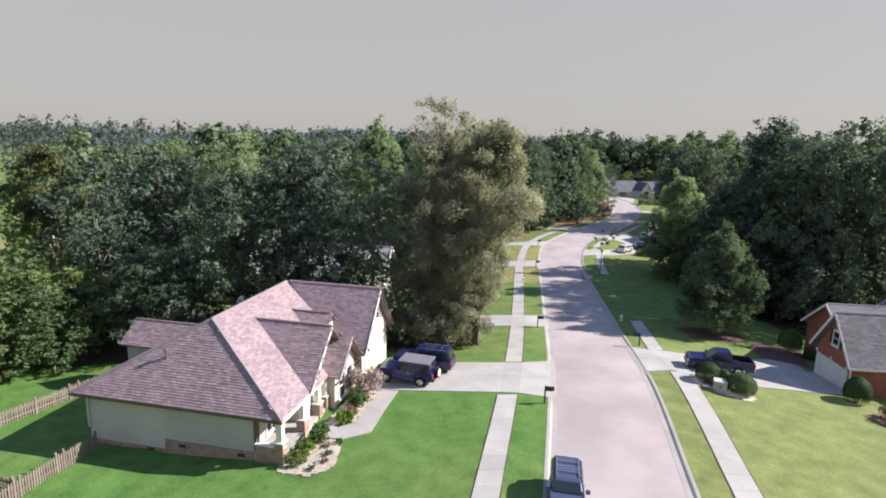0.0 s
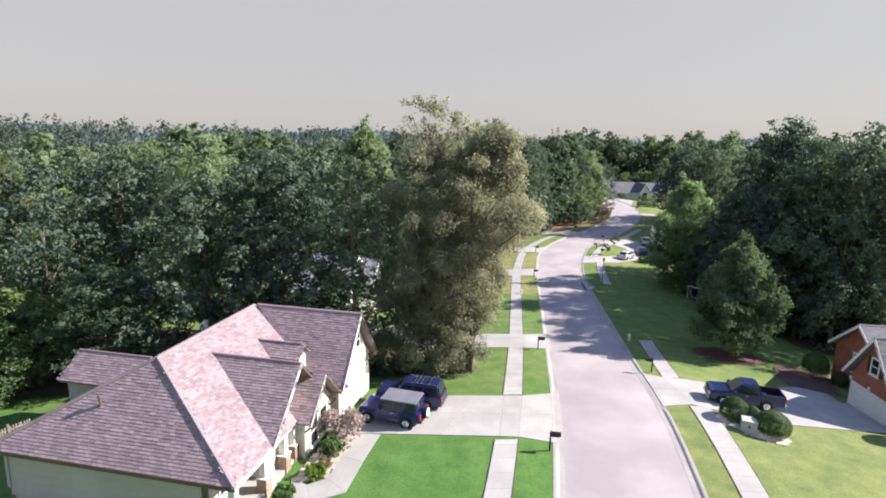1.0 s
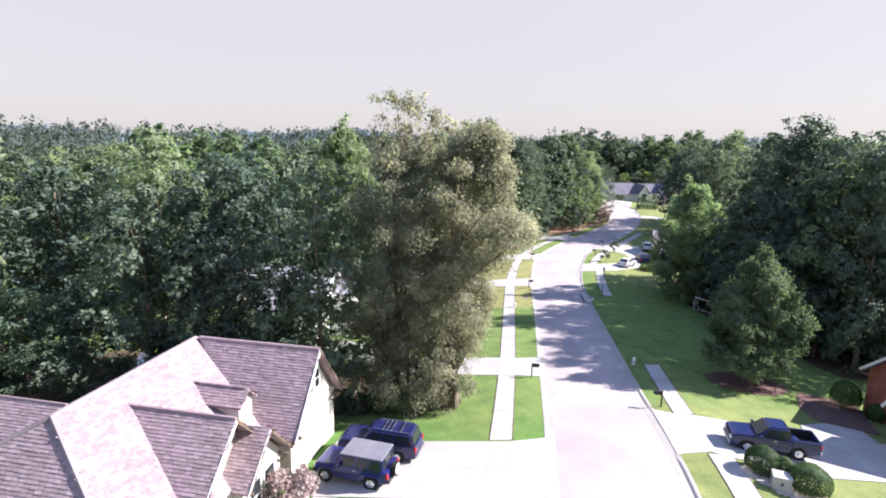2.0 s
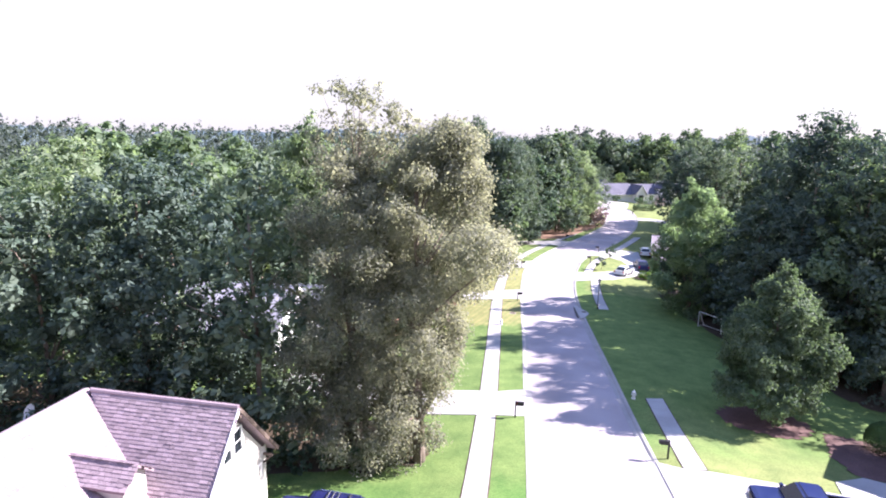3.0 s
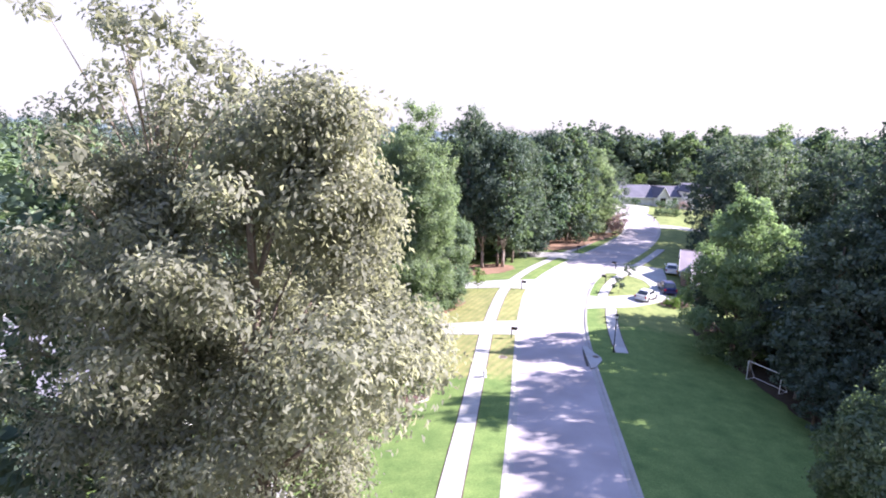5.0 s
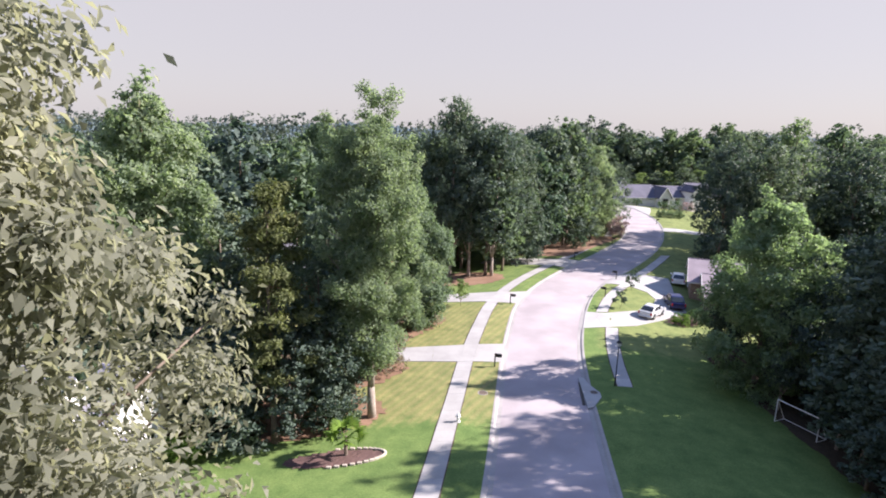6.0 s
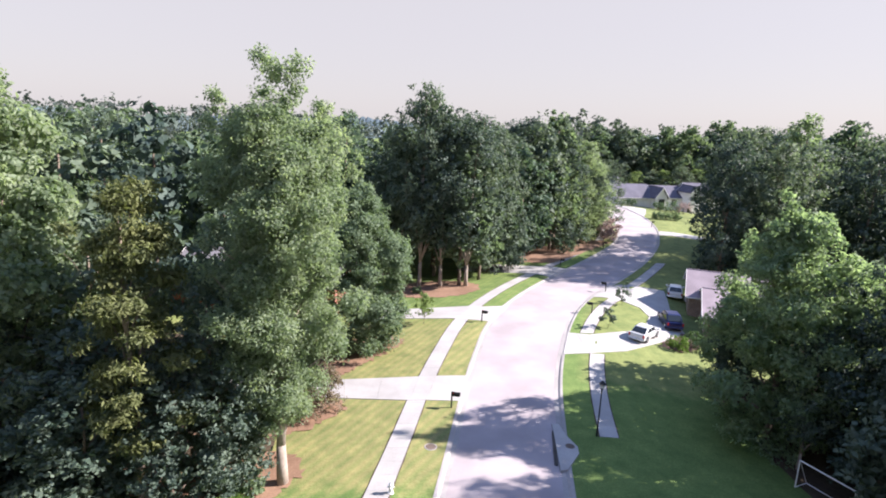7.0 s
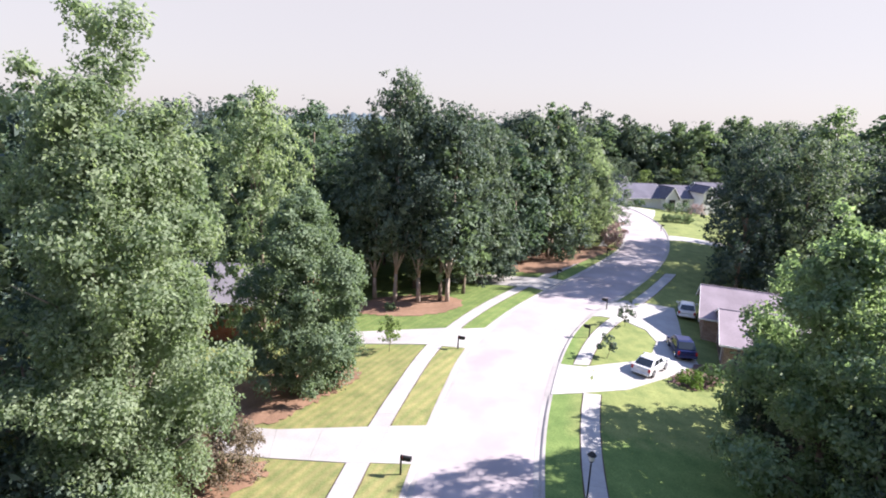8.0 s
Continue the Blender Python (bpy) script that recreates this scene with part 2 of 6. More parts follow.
M = dict(
    lawn=lawn_material(),
    asphalt=surface("pale_asphalt", (0.323, 0.280, 0.286), (0.396, 0.348, 0.357), 14, 0.25, 0.9, relief=0.15, amount=0.5),
    concrete=surface("concrete", (0.335, 0.318, 0.310), (0.413, 0.396, 0.383), 8, 0.5, 0.88, tint=0.06, relief=0.1),
    kerb=surface("kerb_concrete", (0.284, 0.262, 0.254), (0.370, 0.344, 0.331), 6, 0.4, 0.88, relief=0.1),
    shingle=surface("roof_shingles", (0.24, 0.172, 0.19), (0.365, 0.285, 0.31), 16, 0.5, 0.92, tint=0.26, relief=0.3, amount=0.15),
    greyshingle=surface("grey_shingles", (0.16, 0.15, 0.165), (0.24, 0.225, 0.245), 9, 0.5, 0.92, tint=0.2, relief=0.3),
    slateshingle=surface("slate_grey_shingles", (0.085, 0.082, 0.11), (0.14, 0.135, 0.17), 9, 0.5, 0.92, tint=0.2, relief=0.3),
    paleshingle=surface("pale_lavender_shingles", (0.30, 0.285, 0.33), (0.39, 0.375, 0.42), 9, 0.5, 0.92, tint=0.15, relief=0.3),
    pinkshingle=surface("pinkish_shingles", (0.22, 0.18, 0.20), (0.31, 0.26, 0.285), 9, 0.5, 0.92, tint=0.2, relief=0.3),
    siding=surface("beige_siding", (0.421, 0.417, 0.387), (0.490, 0.482, 0.447), 2.5, 0.3, 0.75, tint=0.04, relief=0.05),
    cream=surface("cream_siding", (0.516, 0.490, 0.430), (0.585, 0.559, 0.499), 2.5, 0.3, 0.75, tint=0.04, relief=0.05),
    white=surface("white_paint", (0.700, 0.690, 0.670), (0.800, 0.790, 0.770), 3, 0.4, 0.6, relief=0.03),
    brown=surface("brown_paint", (0.10, 0.075, 0.06), (0.15, 0.11, 0.09), 5, 0.5, 0.7),
    brick=brick_material("mixed_brick", (0.26, 0.15, 0.11), (0.36, 0.25, 0.19), (0.42, 0.38, 0.33)),
    redbrick=brick_material("red_brick", (0.24, 0.055, 0.035), (0.33, 0.09, 0.055), (0.36, 0.25, 0.21)),
    glass=glass_material(),
    bark=surface("bark", (0.10, 0.075, 0.055), (0.22, 0.18, 0.145), 6, 0.8, 0.95, relief=0.7),
    palebark=surface("pale_bark", (0.22, 0.18, 0.15), (0.40, 0.34, 0.29), 5, 0.8, 0.95, relief=0.6),
    straw=surface("pine_straw", (0.175, 0.10, 0.062), (0.30, 0.185, 0.125), 7, 0.4, 0.95, relief=0.8),
    mulch=surface("red_mulch", (0.085, 0.05, 0.045), (0.165, 0.098, 0.088), 8, 0.5, 0.95, relief=0.8),
    litter=surface("leaf_litter", (0.045, 0.033, 0.022), (0.10, 0.072, 0.046), 3, 0.2, 0.95, relief=0.8),
    oak=leaves("oak_leaves", (0.18, 0.188, 0.142), (0.378, 0.382, 0.302), 0.62, vary=0.15, through=(1.15, 1.15, 0.85)),
    gum=leaves("gum_leaves", (0.101, 0.151, 0.090), (0.208, 0.272, 0.176), 0.46),
    bright=leaves("bright_leaves", (0.162, 0.222, 0.133), (0.326, 0.386, 0.257), 0.58, vary=0.2),
    light=leaves("light_leaves", (0.130, 0.189, 0.074), (0.235, 0.300, 0.142), 0.48),
    dark=leaves("dark_leaves", (0.064, 0.099, 0.075), (0.151, 0.192, 0.146), 0.36),
    pine=leaves("pine_needles", (0.085, 0.108, 0.046), (0.19, 0.205, 0.085), 0.38, vary=0.2),
    rust=leaves("rusty_leaves", (0.19, 0.14, 0.09), (0.31, 0.235, 0.16), 0.35),
    shrub=leaves("shrub_leaves", (0.048, 0.093, 0.031), (0.102, 0.170, 0.054), 0.25),
    lime=leaves("lime_leaves", (0.12, 0.20, 0.03), (0.20, 0.30, 0.055), 0.4),
    pink=leaves("pink_flowers", (0.34, 0.25, 0.235), (0.52, 0.42, 0.40), 0.3, vary=0.4, through=(1.0, 0.95, 0.9)),
    # green pulled slightly to blue, so the colour carries some distance haze
    farleaf=leaves("hazed_far_leaves", (0.053, 0.071, 0.066), (0.107, 0.129, 0.114), 0.38),
    # bluish, paler green: aerial haze painted into the hills' colour
    hill=leaves("hazed_hill_leaves", (0.07, 0.10, 0.11), (0.11, 0.145, 0.155), 0.1),
    maple=leaves("maple_leaves", (0.09, 0.132, 0.08), (0.18, 0.235, 0.148), 0.5, vary=0.15),
    fresh=leaves("fresh_leaves", (0.156, 0.231, 0.140), (0.300, 0.381, 0.237), 0.55, vary=0.2),
    navy=paint("navy_car_paint", (0.014, 0.02, 0.13)),
    navy2=paint("dark_blue_car_paint", (0.016, 0.019, 0.085)),
    slate=paint("slate_blue_car_paint", (0.007, 0.014, 0.075), coat=0.4, metal=0.0),
    silver=paint("silver_car_paint", (0.6, 0.61, 0.63), metal=0.15),
    steel=paint("steel_blue_car_paint", (0.075, 0.09, 0.17), metal=0.4),
    whitecar=paint("white_car_paint", (0.75, 0.75, 0.75), metal=0.0),
    greytop=surface("grey_soft_top", (0.12, 0.12, 0.15), (0.18, 0.18, 0.215), 6, 1, 0.8),
    tyre=surface("tyre_rubber", (0.012, 0.012, 0.012), (0.03, 0.03, 0.03), 10, 2, 0.9),
    chrome=surface("chrome", (0.6, 0.6, 0.62), (0.72, 0.72, 0.74), 5, 1, 0.25, metal=1.0, relief=0),
    black=surface("black_metal", (0.012, 0.012, 0.013), (0.03, 0.03, 0.03), 8, 1, 0.5),
    redlamp=surface("red_lens", (0.35, 0.01, 0.01), (0.45, 0.02, 0.02), 5, 1, 0.3, relief=0),
    clearlamp=surface("clear_lens", (0.6, 0.6, 0.6), (0.75, 0.75, 0.75), 5, 1, 0.15, relief=0),
    fence=surface("weathered_wood", (0.16, 0.13, 0.112), (0.28, 0.235, 0.20), 5, 0.6, 0.9, tint=0.2, relief=0.4),
    stone=surface("edging_stone", (0.38, 0.32, 0.27), (0.54, 0.47, 0.40), 4, 1, 0.9, tint=0.2),
)


# ---- shape helpers ----
def shaded(me, mat, smooth):
    me.materials.append(mat)
    if smooth:
        me.polygons.foreach_set("use_smooth", [True] * len(me.polygons))
    return me


def part(name, bm, mat, parent=None, label="", smooth=False):
    me = bpy.data.meshes.new(name)
    bmesh.ops.recalc_face_normals(bm, faces=bm.faces)
    bm.to_mesh(me)
    bm.free()
    ob = new(name, shaded(me, mat, smooth))
    if parent is not None:
        ob.parent = parent
    return tagged(ob, label)


def thing(name, label, category, x, y, z=0.0, turn=0.0, group="", kind=""):
    ob = new(name)
    ob.empty_display_size = 0.3
    ob.matrix_world = pose(x, y, z, 0, 0, turn)
    return tagged(ob, label, category, group, kind)


def box(bm, x0, x1, y0, y1, z0, z1, bev=0.0, m=None):
    r = bmesh.ops.create_cube(bm, size=1.0)
    vs = r["verts"]
    for v in vs:
        v.co = Vector((x0 + (v.co.x + 0.5) * (x1 - x0), y0 + (v.co.y + 0.5) * (y1 - y0), z0 + (v.co.z + 0.5) * (z1 - z0)))
    if bev:
        es = list({e for v in vs for e in v.link_edges})
        g = bmesh.ops.bevel(bm, geom=es, offset=bev, segments=1, affect="EDGES")
        vs = list({v for f in g["faces"] for v in f.verts} | {v for v in vs if v.is_valid})
    if m is not None:
        for v in vs:
            v.co = m @ v.co
    return bm


def rod(bm, p0, p1, r0, r1=None, n=8):
    p0, p1 = Vector(p0), Vector(p1)
    r1 = r0 if r1 is None else r1
    q = (p1 - p0).to_track_quat("Z", "Y").to_matrix()
    rings = []
    for p, r in ((p0, r0), (p1, r1)):
        rings.append([bm.verts.new(p + q @ Vector((r * math.cos(6.28319 * i / n), r * math.sin(6.28319 * i / n), 0))) for i in range(n)])
    for i in range(n):
        bm.faces.new((rings[0][i], rings[0][(i + 1) % n], rings[1][(i + 1) % n], rings[1][i]))
    bm.faces.new(rings[0][::-1])
    bm.faces.new(rings[1])
    return bm


def prism(bm, pts, depth_axis, d0, d1):
    """A flat outline pushed from d0 to d1 along one axis; the outline's pairs are the other two axes in order."""
    def put(p, d):
        return {"x": (d, p[0], p[1]), "y": (p[0], d, p[1]), "z": (p[0], p[1], d)}[depth_axis]
    a = [bm.verts.new(put(p, d0)) for p in pts]
    b = [bm.verts.new(put(p, d1)) for p in pts]
    n = len(pts)
    bm.faces.new(a)
    bm.faces.new(b[::-1])
    for i in range(n):
        bm.faces.new((a[i], a[(i + 1) % n], b[(i + 1) % n], b[i]))
    return bm


def slab(bm, corners, thick):
    """A flat plate through 3D corners, thickened downwards."""
    top = [bm.verts.new(c) for c in corners]
    low = [bm.verts.new(Vector(c) - Vector((0, 0, thick))) for c in corners]
    bm.faces.new(top)
    bm.faces.new(low[::-1])
    n = len(top)
    for i in range(n):
        bm.faces.new((top[i], low[i], low[(i + 1) % n], top[(i + 1) % n]))
    return bm


def mesh_from(name, verts, faces, mat, smooth=False):
    me = bpy.data.meshes.new(name)
    me.from_pydata(verts, [], faces)
    me.update()
    return shaded(me, mat, smooth)


# ---- the lie of the land ----
PY = [-200, -80, 0, 25, 40, 55, 70, 85, 95, 105, 130, 200, 400, 900]
PZ = [3.8, 3.6, 3.4, 3.1, 2.85, 1.6, 0.75, 0.05, 0.3, 0.4, 0.5, 1.0, 1.5, 2.0]
RY = [-200, -80, 0, 25, 36, 43, 55, 61, 73, 82, 94, 107, 116, 125, 138, 150, 160, 168, 177, 185, 199, 215, 235, 300]
KL = [-30, -14, 0.6, 5.8, 8.2, 9.5, 11.5, 12.4, 14.4, 15.75, 17.6, 20.3, 24.3, 29.9, 38.9, 46.6, 50.8, 53.2, 55, 56, 56, 53, 45, 18]
KR = [-22, -6, 8.6, 13.75, 16.3, 17.6, 19.4, 20.4, 22.2, 23.5, 25.4, 29.2, 33.2, 40.3, 48.9, 55.2, 59.2, 62, 64.2, 65.6, 66, 63.5, 56, 30]


def profile(y):
    return float(sum(np.interp(y + d, PY, PZ) for d in (-4, -2, 0, 2, 4)) / 5)


def kerb_left(y):
    return sum(np.interp(y + d, RY, KL) for d in (-4, -2, 0, 2, 4)) / 5


def kerb_right(y):
    return sum(np.interp(y + d, RY, KR) for d in (-4, -2, 0, 2, 4)) / 5


def lean_of(fn, y):
    s = (fn(y + 1) - fn(y - 1)) / 2
    return math.sqrt(1 + s * s)


def ground_z(x, y):
    l, r = kerb_left(y), kerb_right(y)
    d = max(0.0, l - x - 2.8, x - r - 2.8)
    fall = 0.085 if x > l else float(np.interp(y, [30, 36, 46, 52], [0.085, 0.045, 0.045, 0.085]))
    return float(profile(y) - min(1.7, fall * d))


def on_ground(x, y, dz=0.0):
    return Vector((x, y, ground_z(x, y) + dz))
# ---- ground: one sheet, with a trench for the road ----
def build_ground():
    ys = [-200, -120, -60, -30] + [-20 + 2.5 * i for i in range(105)] + [250, 270, 300, 350, 420, 520, 700, 1000, 1500, 2400, 4000]
    offs = [0.0, 1.0, 2.0, 2.8, 5, 8, 11, 14, 18, 22.8, 26, 32, 40, 55, 80, 120, 200, 400, 900, 2500]
    verts, faces, rows = [], [], []
    for y in ys:
        l, r, z = kerb_left(y), kerb_right(y), profile(y)
        row = []
        for o in reversed(offs):
            row.append((l - o, y, ground_z(l - o, y)))
        row += [(l + 0.02, y, z - 0.45), ((l + r) / 2, y, z - 0.45), (r - 0.02, y, z - 0.45)]
        for o in offs:
            row.append((r + o, y, ground_z(r + o, y)))
        rows.append(range(len(verts), len(verts) + len(row)))
        verts += row
    for a, b in zip(rows, rows[1:]):
        for i in range(len(a) - 1):
            faces.append((a[i], a[i + 1], b[i + 1], b[i]))
    ob = new("ground", mesh_from("ground", verts, faces, M["lawn"]))
    tagged(ob, "mown green suburban lawn with dry yellowish patches and painted sunny stretches", "ground", kind="structure")


build_ground()
ROAD_YS = [-120 + 2.0 * i for i in range(211)]


def strip_mesh(name, mat, profile_fn, ys):
    """Lofts a cross-section (a list of points for each y) along the road."""
    verts, faces, rows = [], [], []
    for y in ys:
        row = profile_fn(y)
        rows.append(range(len(verts), len(verts) + len(row)))
        verts += row
    for a, b in zip(rows, rows[1:]):
        for i in range(len(a) - 1):
            faces.append((a[i], a[i + 1], b[i + 1], b[i]))
    return mesh_from(name, verts, faces, mat)


def road_section(y):
    l, r, z = kerb_left(y) + 0.6 * lean_of(kerb_left, y), kerb_right(y) - 0.6 * lean_of(kerb_right, y), profile(y)
    return [(l + (r - l) * k, y, z - 0.085 + 0.07 * (1 - (2 * k - 1) ** 2)) for k in (0, 0.2, 0.4, 0.5, 0.6, 0.8, 1)]


road = new("road", strip_mesh("road", M["asphalt"], road_section, ROAD_YS))
tagged(road, "pale worn asphalt residential street curving away", "road", kind="structure")

DROPS = {"left": [(36.3, 43.9), (55.3, 60.0), (90.0, 93.9), (107.2, 112.2), (126, 131), (143, 147)], "right": [(41.8, 48.4), (99.0, 104.6), (117.2, 122.3)]}


def kerb_height(side, y):
    h = 1.0
    for a, b in DROPS[side]:
        d = max(a - y, y - b, 0.0)
        h = min(h, min(1.0, d / 0.8))
    return h


def kerb_section(side):
    fn, sgn = (kerb_left, 1) if side == "left" else (kerb_right, -1)

    def section(y):
        k, z, h = lean_of(fn, y), profile(y), kerb_height(side, y)
        x = fn(y)
        pts = [(-0.02, -0.1), (-0.02, 0.02), (0.14, 0.02 * h - 0.02 * (1 - h)), (0.2, 0.0 - 0.03 * (1 - h)), (0.32, -0.075 + 0.03 * (1 - h)), (0.62, -0.075), (0.64, -0.2)]
        return [(x + sgn * a * k, y, z + b) for a, b in pts]
    return section


for side in ("left", "right"):
    kys = [-120 + 0.8 * i for i in range(440)]
    k = new("kerb", strip_mesh("kerb", M["kerb"], kerb_section(side), kys))
    tagged(k, "pale concrete kerb and gutter along the street", "kerb", kind="structure")


# ---- footpaths: one slab after another ----
def footpath(fn, sgn, near, wide, y0, y1, label, step=1.5):
    root = thing("pavement", label, "pavement", 0, 0, kind="structure")
    y = y0
    while y < y1 - 0.3:
        s = step / lean_of(fn, y)
        e = min(y + s, y1)
        a, b = [], []
        for yy in (y + 0.005, e - 0.005):
            k = lean_of(fn, yy)
            o = near(yy) if callable(near) else near
            for o2, lst in ((o, a), (o + wide, b)):
                x = fn(yy) + sgn * o2 * k
                lst.append(on_ground(x, yy, 0.035))
        bm = bmesh.new()
        slab(bm, [a[0], a[1], b[1], b[0]], 0.1)
        part("slab", bm, M["concrete"], root)
        y = e
    ys = [y0 + (y1 - y0) * i / max(2, int((y1 - y0) / 1.2)) for i in range(max(2, int((y1 - y0) / 1.2)) + 1)]
    # dark strips along both edges, painting the thin shadow of the higher turf
    for edge, way in ((0.0, -1), (wide, 1)):
        def turf_shadow(yy):
            o = (near(yy) if callable(near) else near) + edge
            k = lean_of(fn, yy)
            r = 0.05 + 0.025 * math.sin(yy * 2.1 + way)
            return [on_ground(fn(yy) + sgn * (o + way * d) * k, yy, h) for d, h in ((0.0, 0.02), (0.5 * r, 0.03), (r + 0.03, 0.012))]
        new("soil_edge", strip_mesh("soil_edge", M["litter"], turf_shadow, ys)).parent = root
    return root


footpath(kerb_left, -1, 2.15, 1.35, -14, 36.6, "pale concrete footpath beside the green verge")
footpath(kerb_left, -1, lambda y: float(np.interp(y, [43, 61, 77, 89, 100, 110], [2.1, 2.1, 2.35, 2.4, 2.2, 2.0])), 1.35, 43.4, 172, "pale concrete footpath beside the green verge")
footpath(kerb_right, 1, 1.75, 1.4, -14, 41.9, "pale concrete footpath beside the green verge")
footpath(kerb_right, 1, lambda y: float(np.interp(y, [47, 58], [1.3, 1.6])), 1.3, 47.6, 58.4, "short pale concrete footpath ending in the lawn")
footpath(kerb_right, 1, 2.2, 1.25, 85.6, 99.5, "pale concrete footpath beside the street lamp")
footpath(kerb_right, 1, lambda y: float(np.interp(y, [104, 117], [1.0, 1.7])), 1.25, 104.6, 117.2, "pale concrete footpath across the island lawn")
footpath(kerb_right, 1, 1.3, 1.3, 122.6, 137, "pale concrete footpath beside the shaded lawn")


def driveway(near, far, label, cuts=None):
    """A concrete drive between two edges, in separate panels with open joints."""
    root = thing("driveway", label, "driveway", 0, 0, kind="structure")
    for i in range(len(near) - 1):
        (ax, ay), (bx, by) = near[i], near[i + 1]
        (cx, cy), (dx, dy) = far[i], far[i + 1]
        n = max(1, round(math.hypot(bx - ax, by - ay) / 3.2))
        m = max(1, round(math.hypot(cx - ax, cy - ay) / 3.2))
        gu, gv = 0.0025, 0.0025
        for u in range(n):
            for v in range(m):
                q = []
                for uu, vv in ((u / n + gu / n, v / m + gv / m), ((u + 1) / n - gu / n, v / m + gv / m), ((u + 1) / n - gu / n, (v + 1) / m - gv / m), (u / n + gu / n, (v + 1) / m - gv / m)):
                    p = Vector((ax, ay)).lerp(Vector((bx, by)), uu).lerp(Vector((cx, cy)).lerp(Vector((dx, dy)), uu), vv)
                    if abs(p.x - kerb_left(p.y)) < 2 and p.x > kerb_left(p.y):
                        p.x = min(p.x, kerb_left(p.y) + 0.14)
                    if abs(p.x - kerb_right(p.y)) < 2 and p.x < kerb_right(p.y):
                        p.x = max(p.x, kerb_right(p.y) - 0.14)
                    inside = kerb_left(p.y) < p.x < kerb_right(p.y)
                    d = min(p.x - kerb_left(p.y), kerb_right(p.y) - p.x)
                    q.append(Vector((p.x, p.y, profile(p.y) + 0.045 - 0.19 * min(d, 0.6))) if inside else on_ground(p.x, p.y, 0.045))
                bm = bmesh.new()
                slab(bm, q, 0.12)
                part("panel", bm, M["concrete"], root)
    return root


driveway([(8.75, 36.3), (6.2, 36.9), (5.0, 37.0), (-2.4, 37.7), (-4.8, 37.9)], [(10.1, 43.8), (7.4, 43.2), (6.1, 43.2), (1.7, 43.5), (-3.5, 44.3)], "broad pale concrete drive up to the garage")
driveway([(12.1, 55.1), (9.5, 55.2), (8.0, 55.4), (0.0, 57.0), (-9, 66)], [(12.7, 60.1), (10.2, 59.6), (8.9, 59.8), (1.5, 61.5), (-7, 69)], "pale concrete drive leading under the oak")
driveway([(17.5, 89.8), (14.5, 89.7), (13.3, 89.7), (8.4, 90.4), (-2, 92.5)], [(18.1, 94), (15.3, 93.7), (14.0, 93.6), (7.9, 93.6), (-3, 95.5)], "pale concrete drive between dry lawns")
driveway([(21.0, 107), (18.3, 107.2), (17.0, 107.6), (11.7, 108.2), (6.2, 108.8)], [(23.2, 112.3), (20.6, 111.7), (19.3, 111.9), (10.7, 111.6), (6.5, 112.0)], "pale concrete drive past a young tree")
driveway([(17.1, 41.8), (19.4, 42.1), (20.6, 41.4), (25.2, 40.0), (33.4, 40.2)], [(17.9, 48.6), (19.7, 47.7), (21.2, 47.4), (28.1, 45.9), (33.6, 45.3)], "pale concrete drive up to the brick garage")
driveway([(25.8, 99.1), (29.2, 99.5), (33.1, 100.9), (37.4, 104), (41.6, 107.4), (42.4, 113), (44.0, 118), (45.2, 122.4), (39.6, 123.4), (36.6, 122.2)],
         [(27.2, 104.6), (29.2, 104.4), (30.5, 104.2), (35.4, 106.5), (37.9, 109), (39.3, 111.8), (39.2, 114.6), (37.5, 116.5), (35.4, 117.3), (32.9, 117.3)], "curved pale concrete drive round a lawn island")
driveway([(59.6, 162), (62.5, 161.8), (70, 160.5)], [(61.6, 166.5), (64, 166), (72, 164.5)], "pale concrete drive beside the dark trees")
driveway([(65.3, 186), (68, 192), (72, 203)], [(65.9, 199), (65.6, 202), (64.5, 207)], "sunlit concrete drive to the long house")
driveway([(31.4, 126), (27, 128), (18, 132)], [(34.6, 131), (30, 132.5), (20, 137)], "pale concrete drive into the trees")
# ---- houses ----
TAB = None


def tab_points(o, u, v, n, w, h, lift):
    """A shingle tab: its face and its butt edge."""
    a, b = o + n * lift, o + u * w + n * lift
    c, d = o + u * w + v * h, o + v * h
    return [a, b, c, d, o, o + u * w]


def inside(poly, x, y):
    odd = False
    for (ax, ay), (bx, by) in zip(poly, poly[1:] + poly[:1]):
        if (ay > y) != (by > y) and x < ax + (y - ay) * (bx - ax) / (by - ay):
            odd = not odd
    return odd


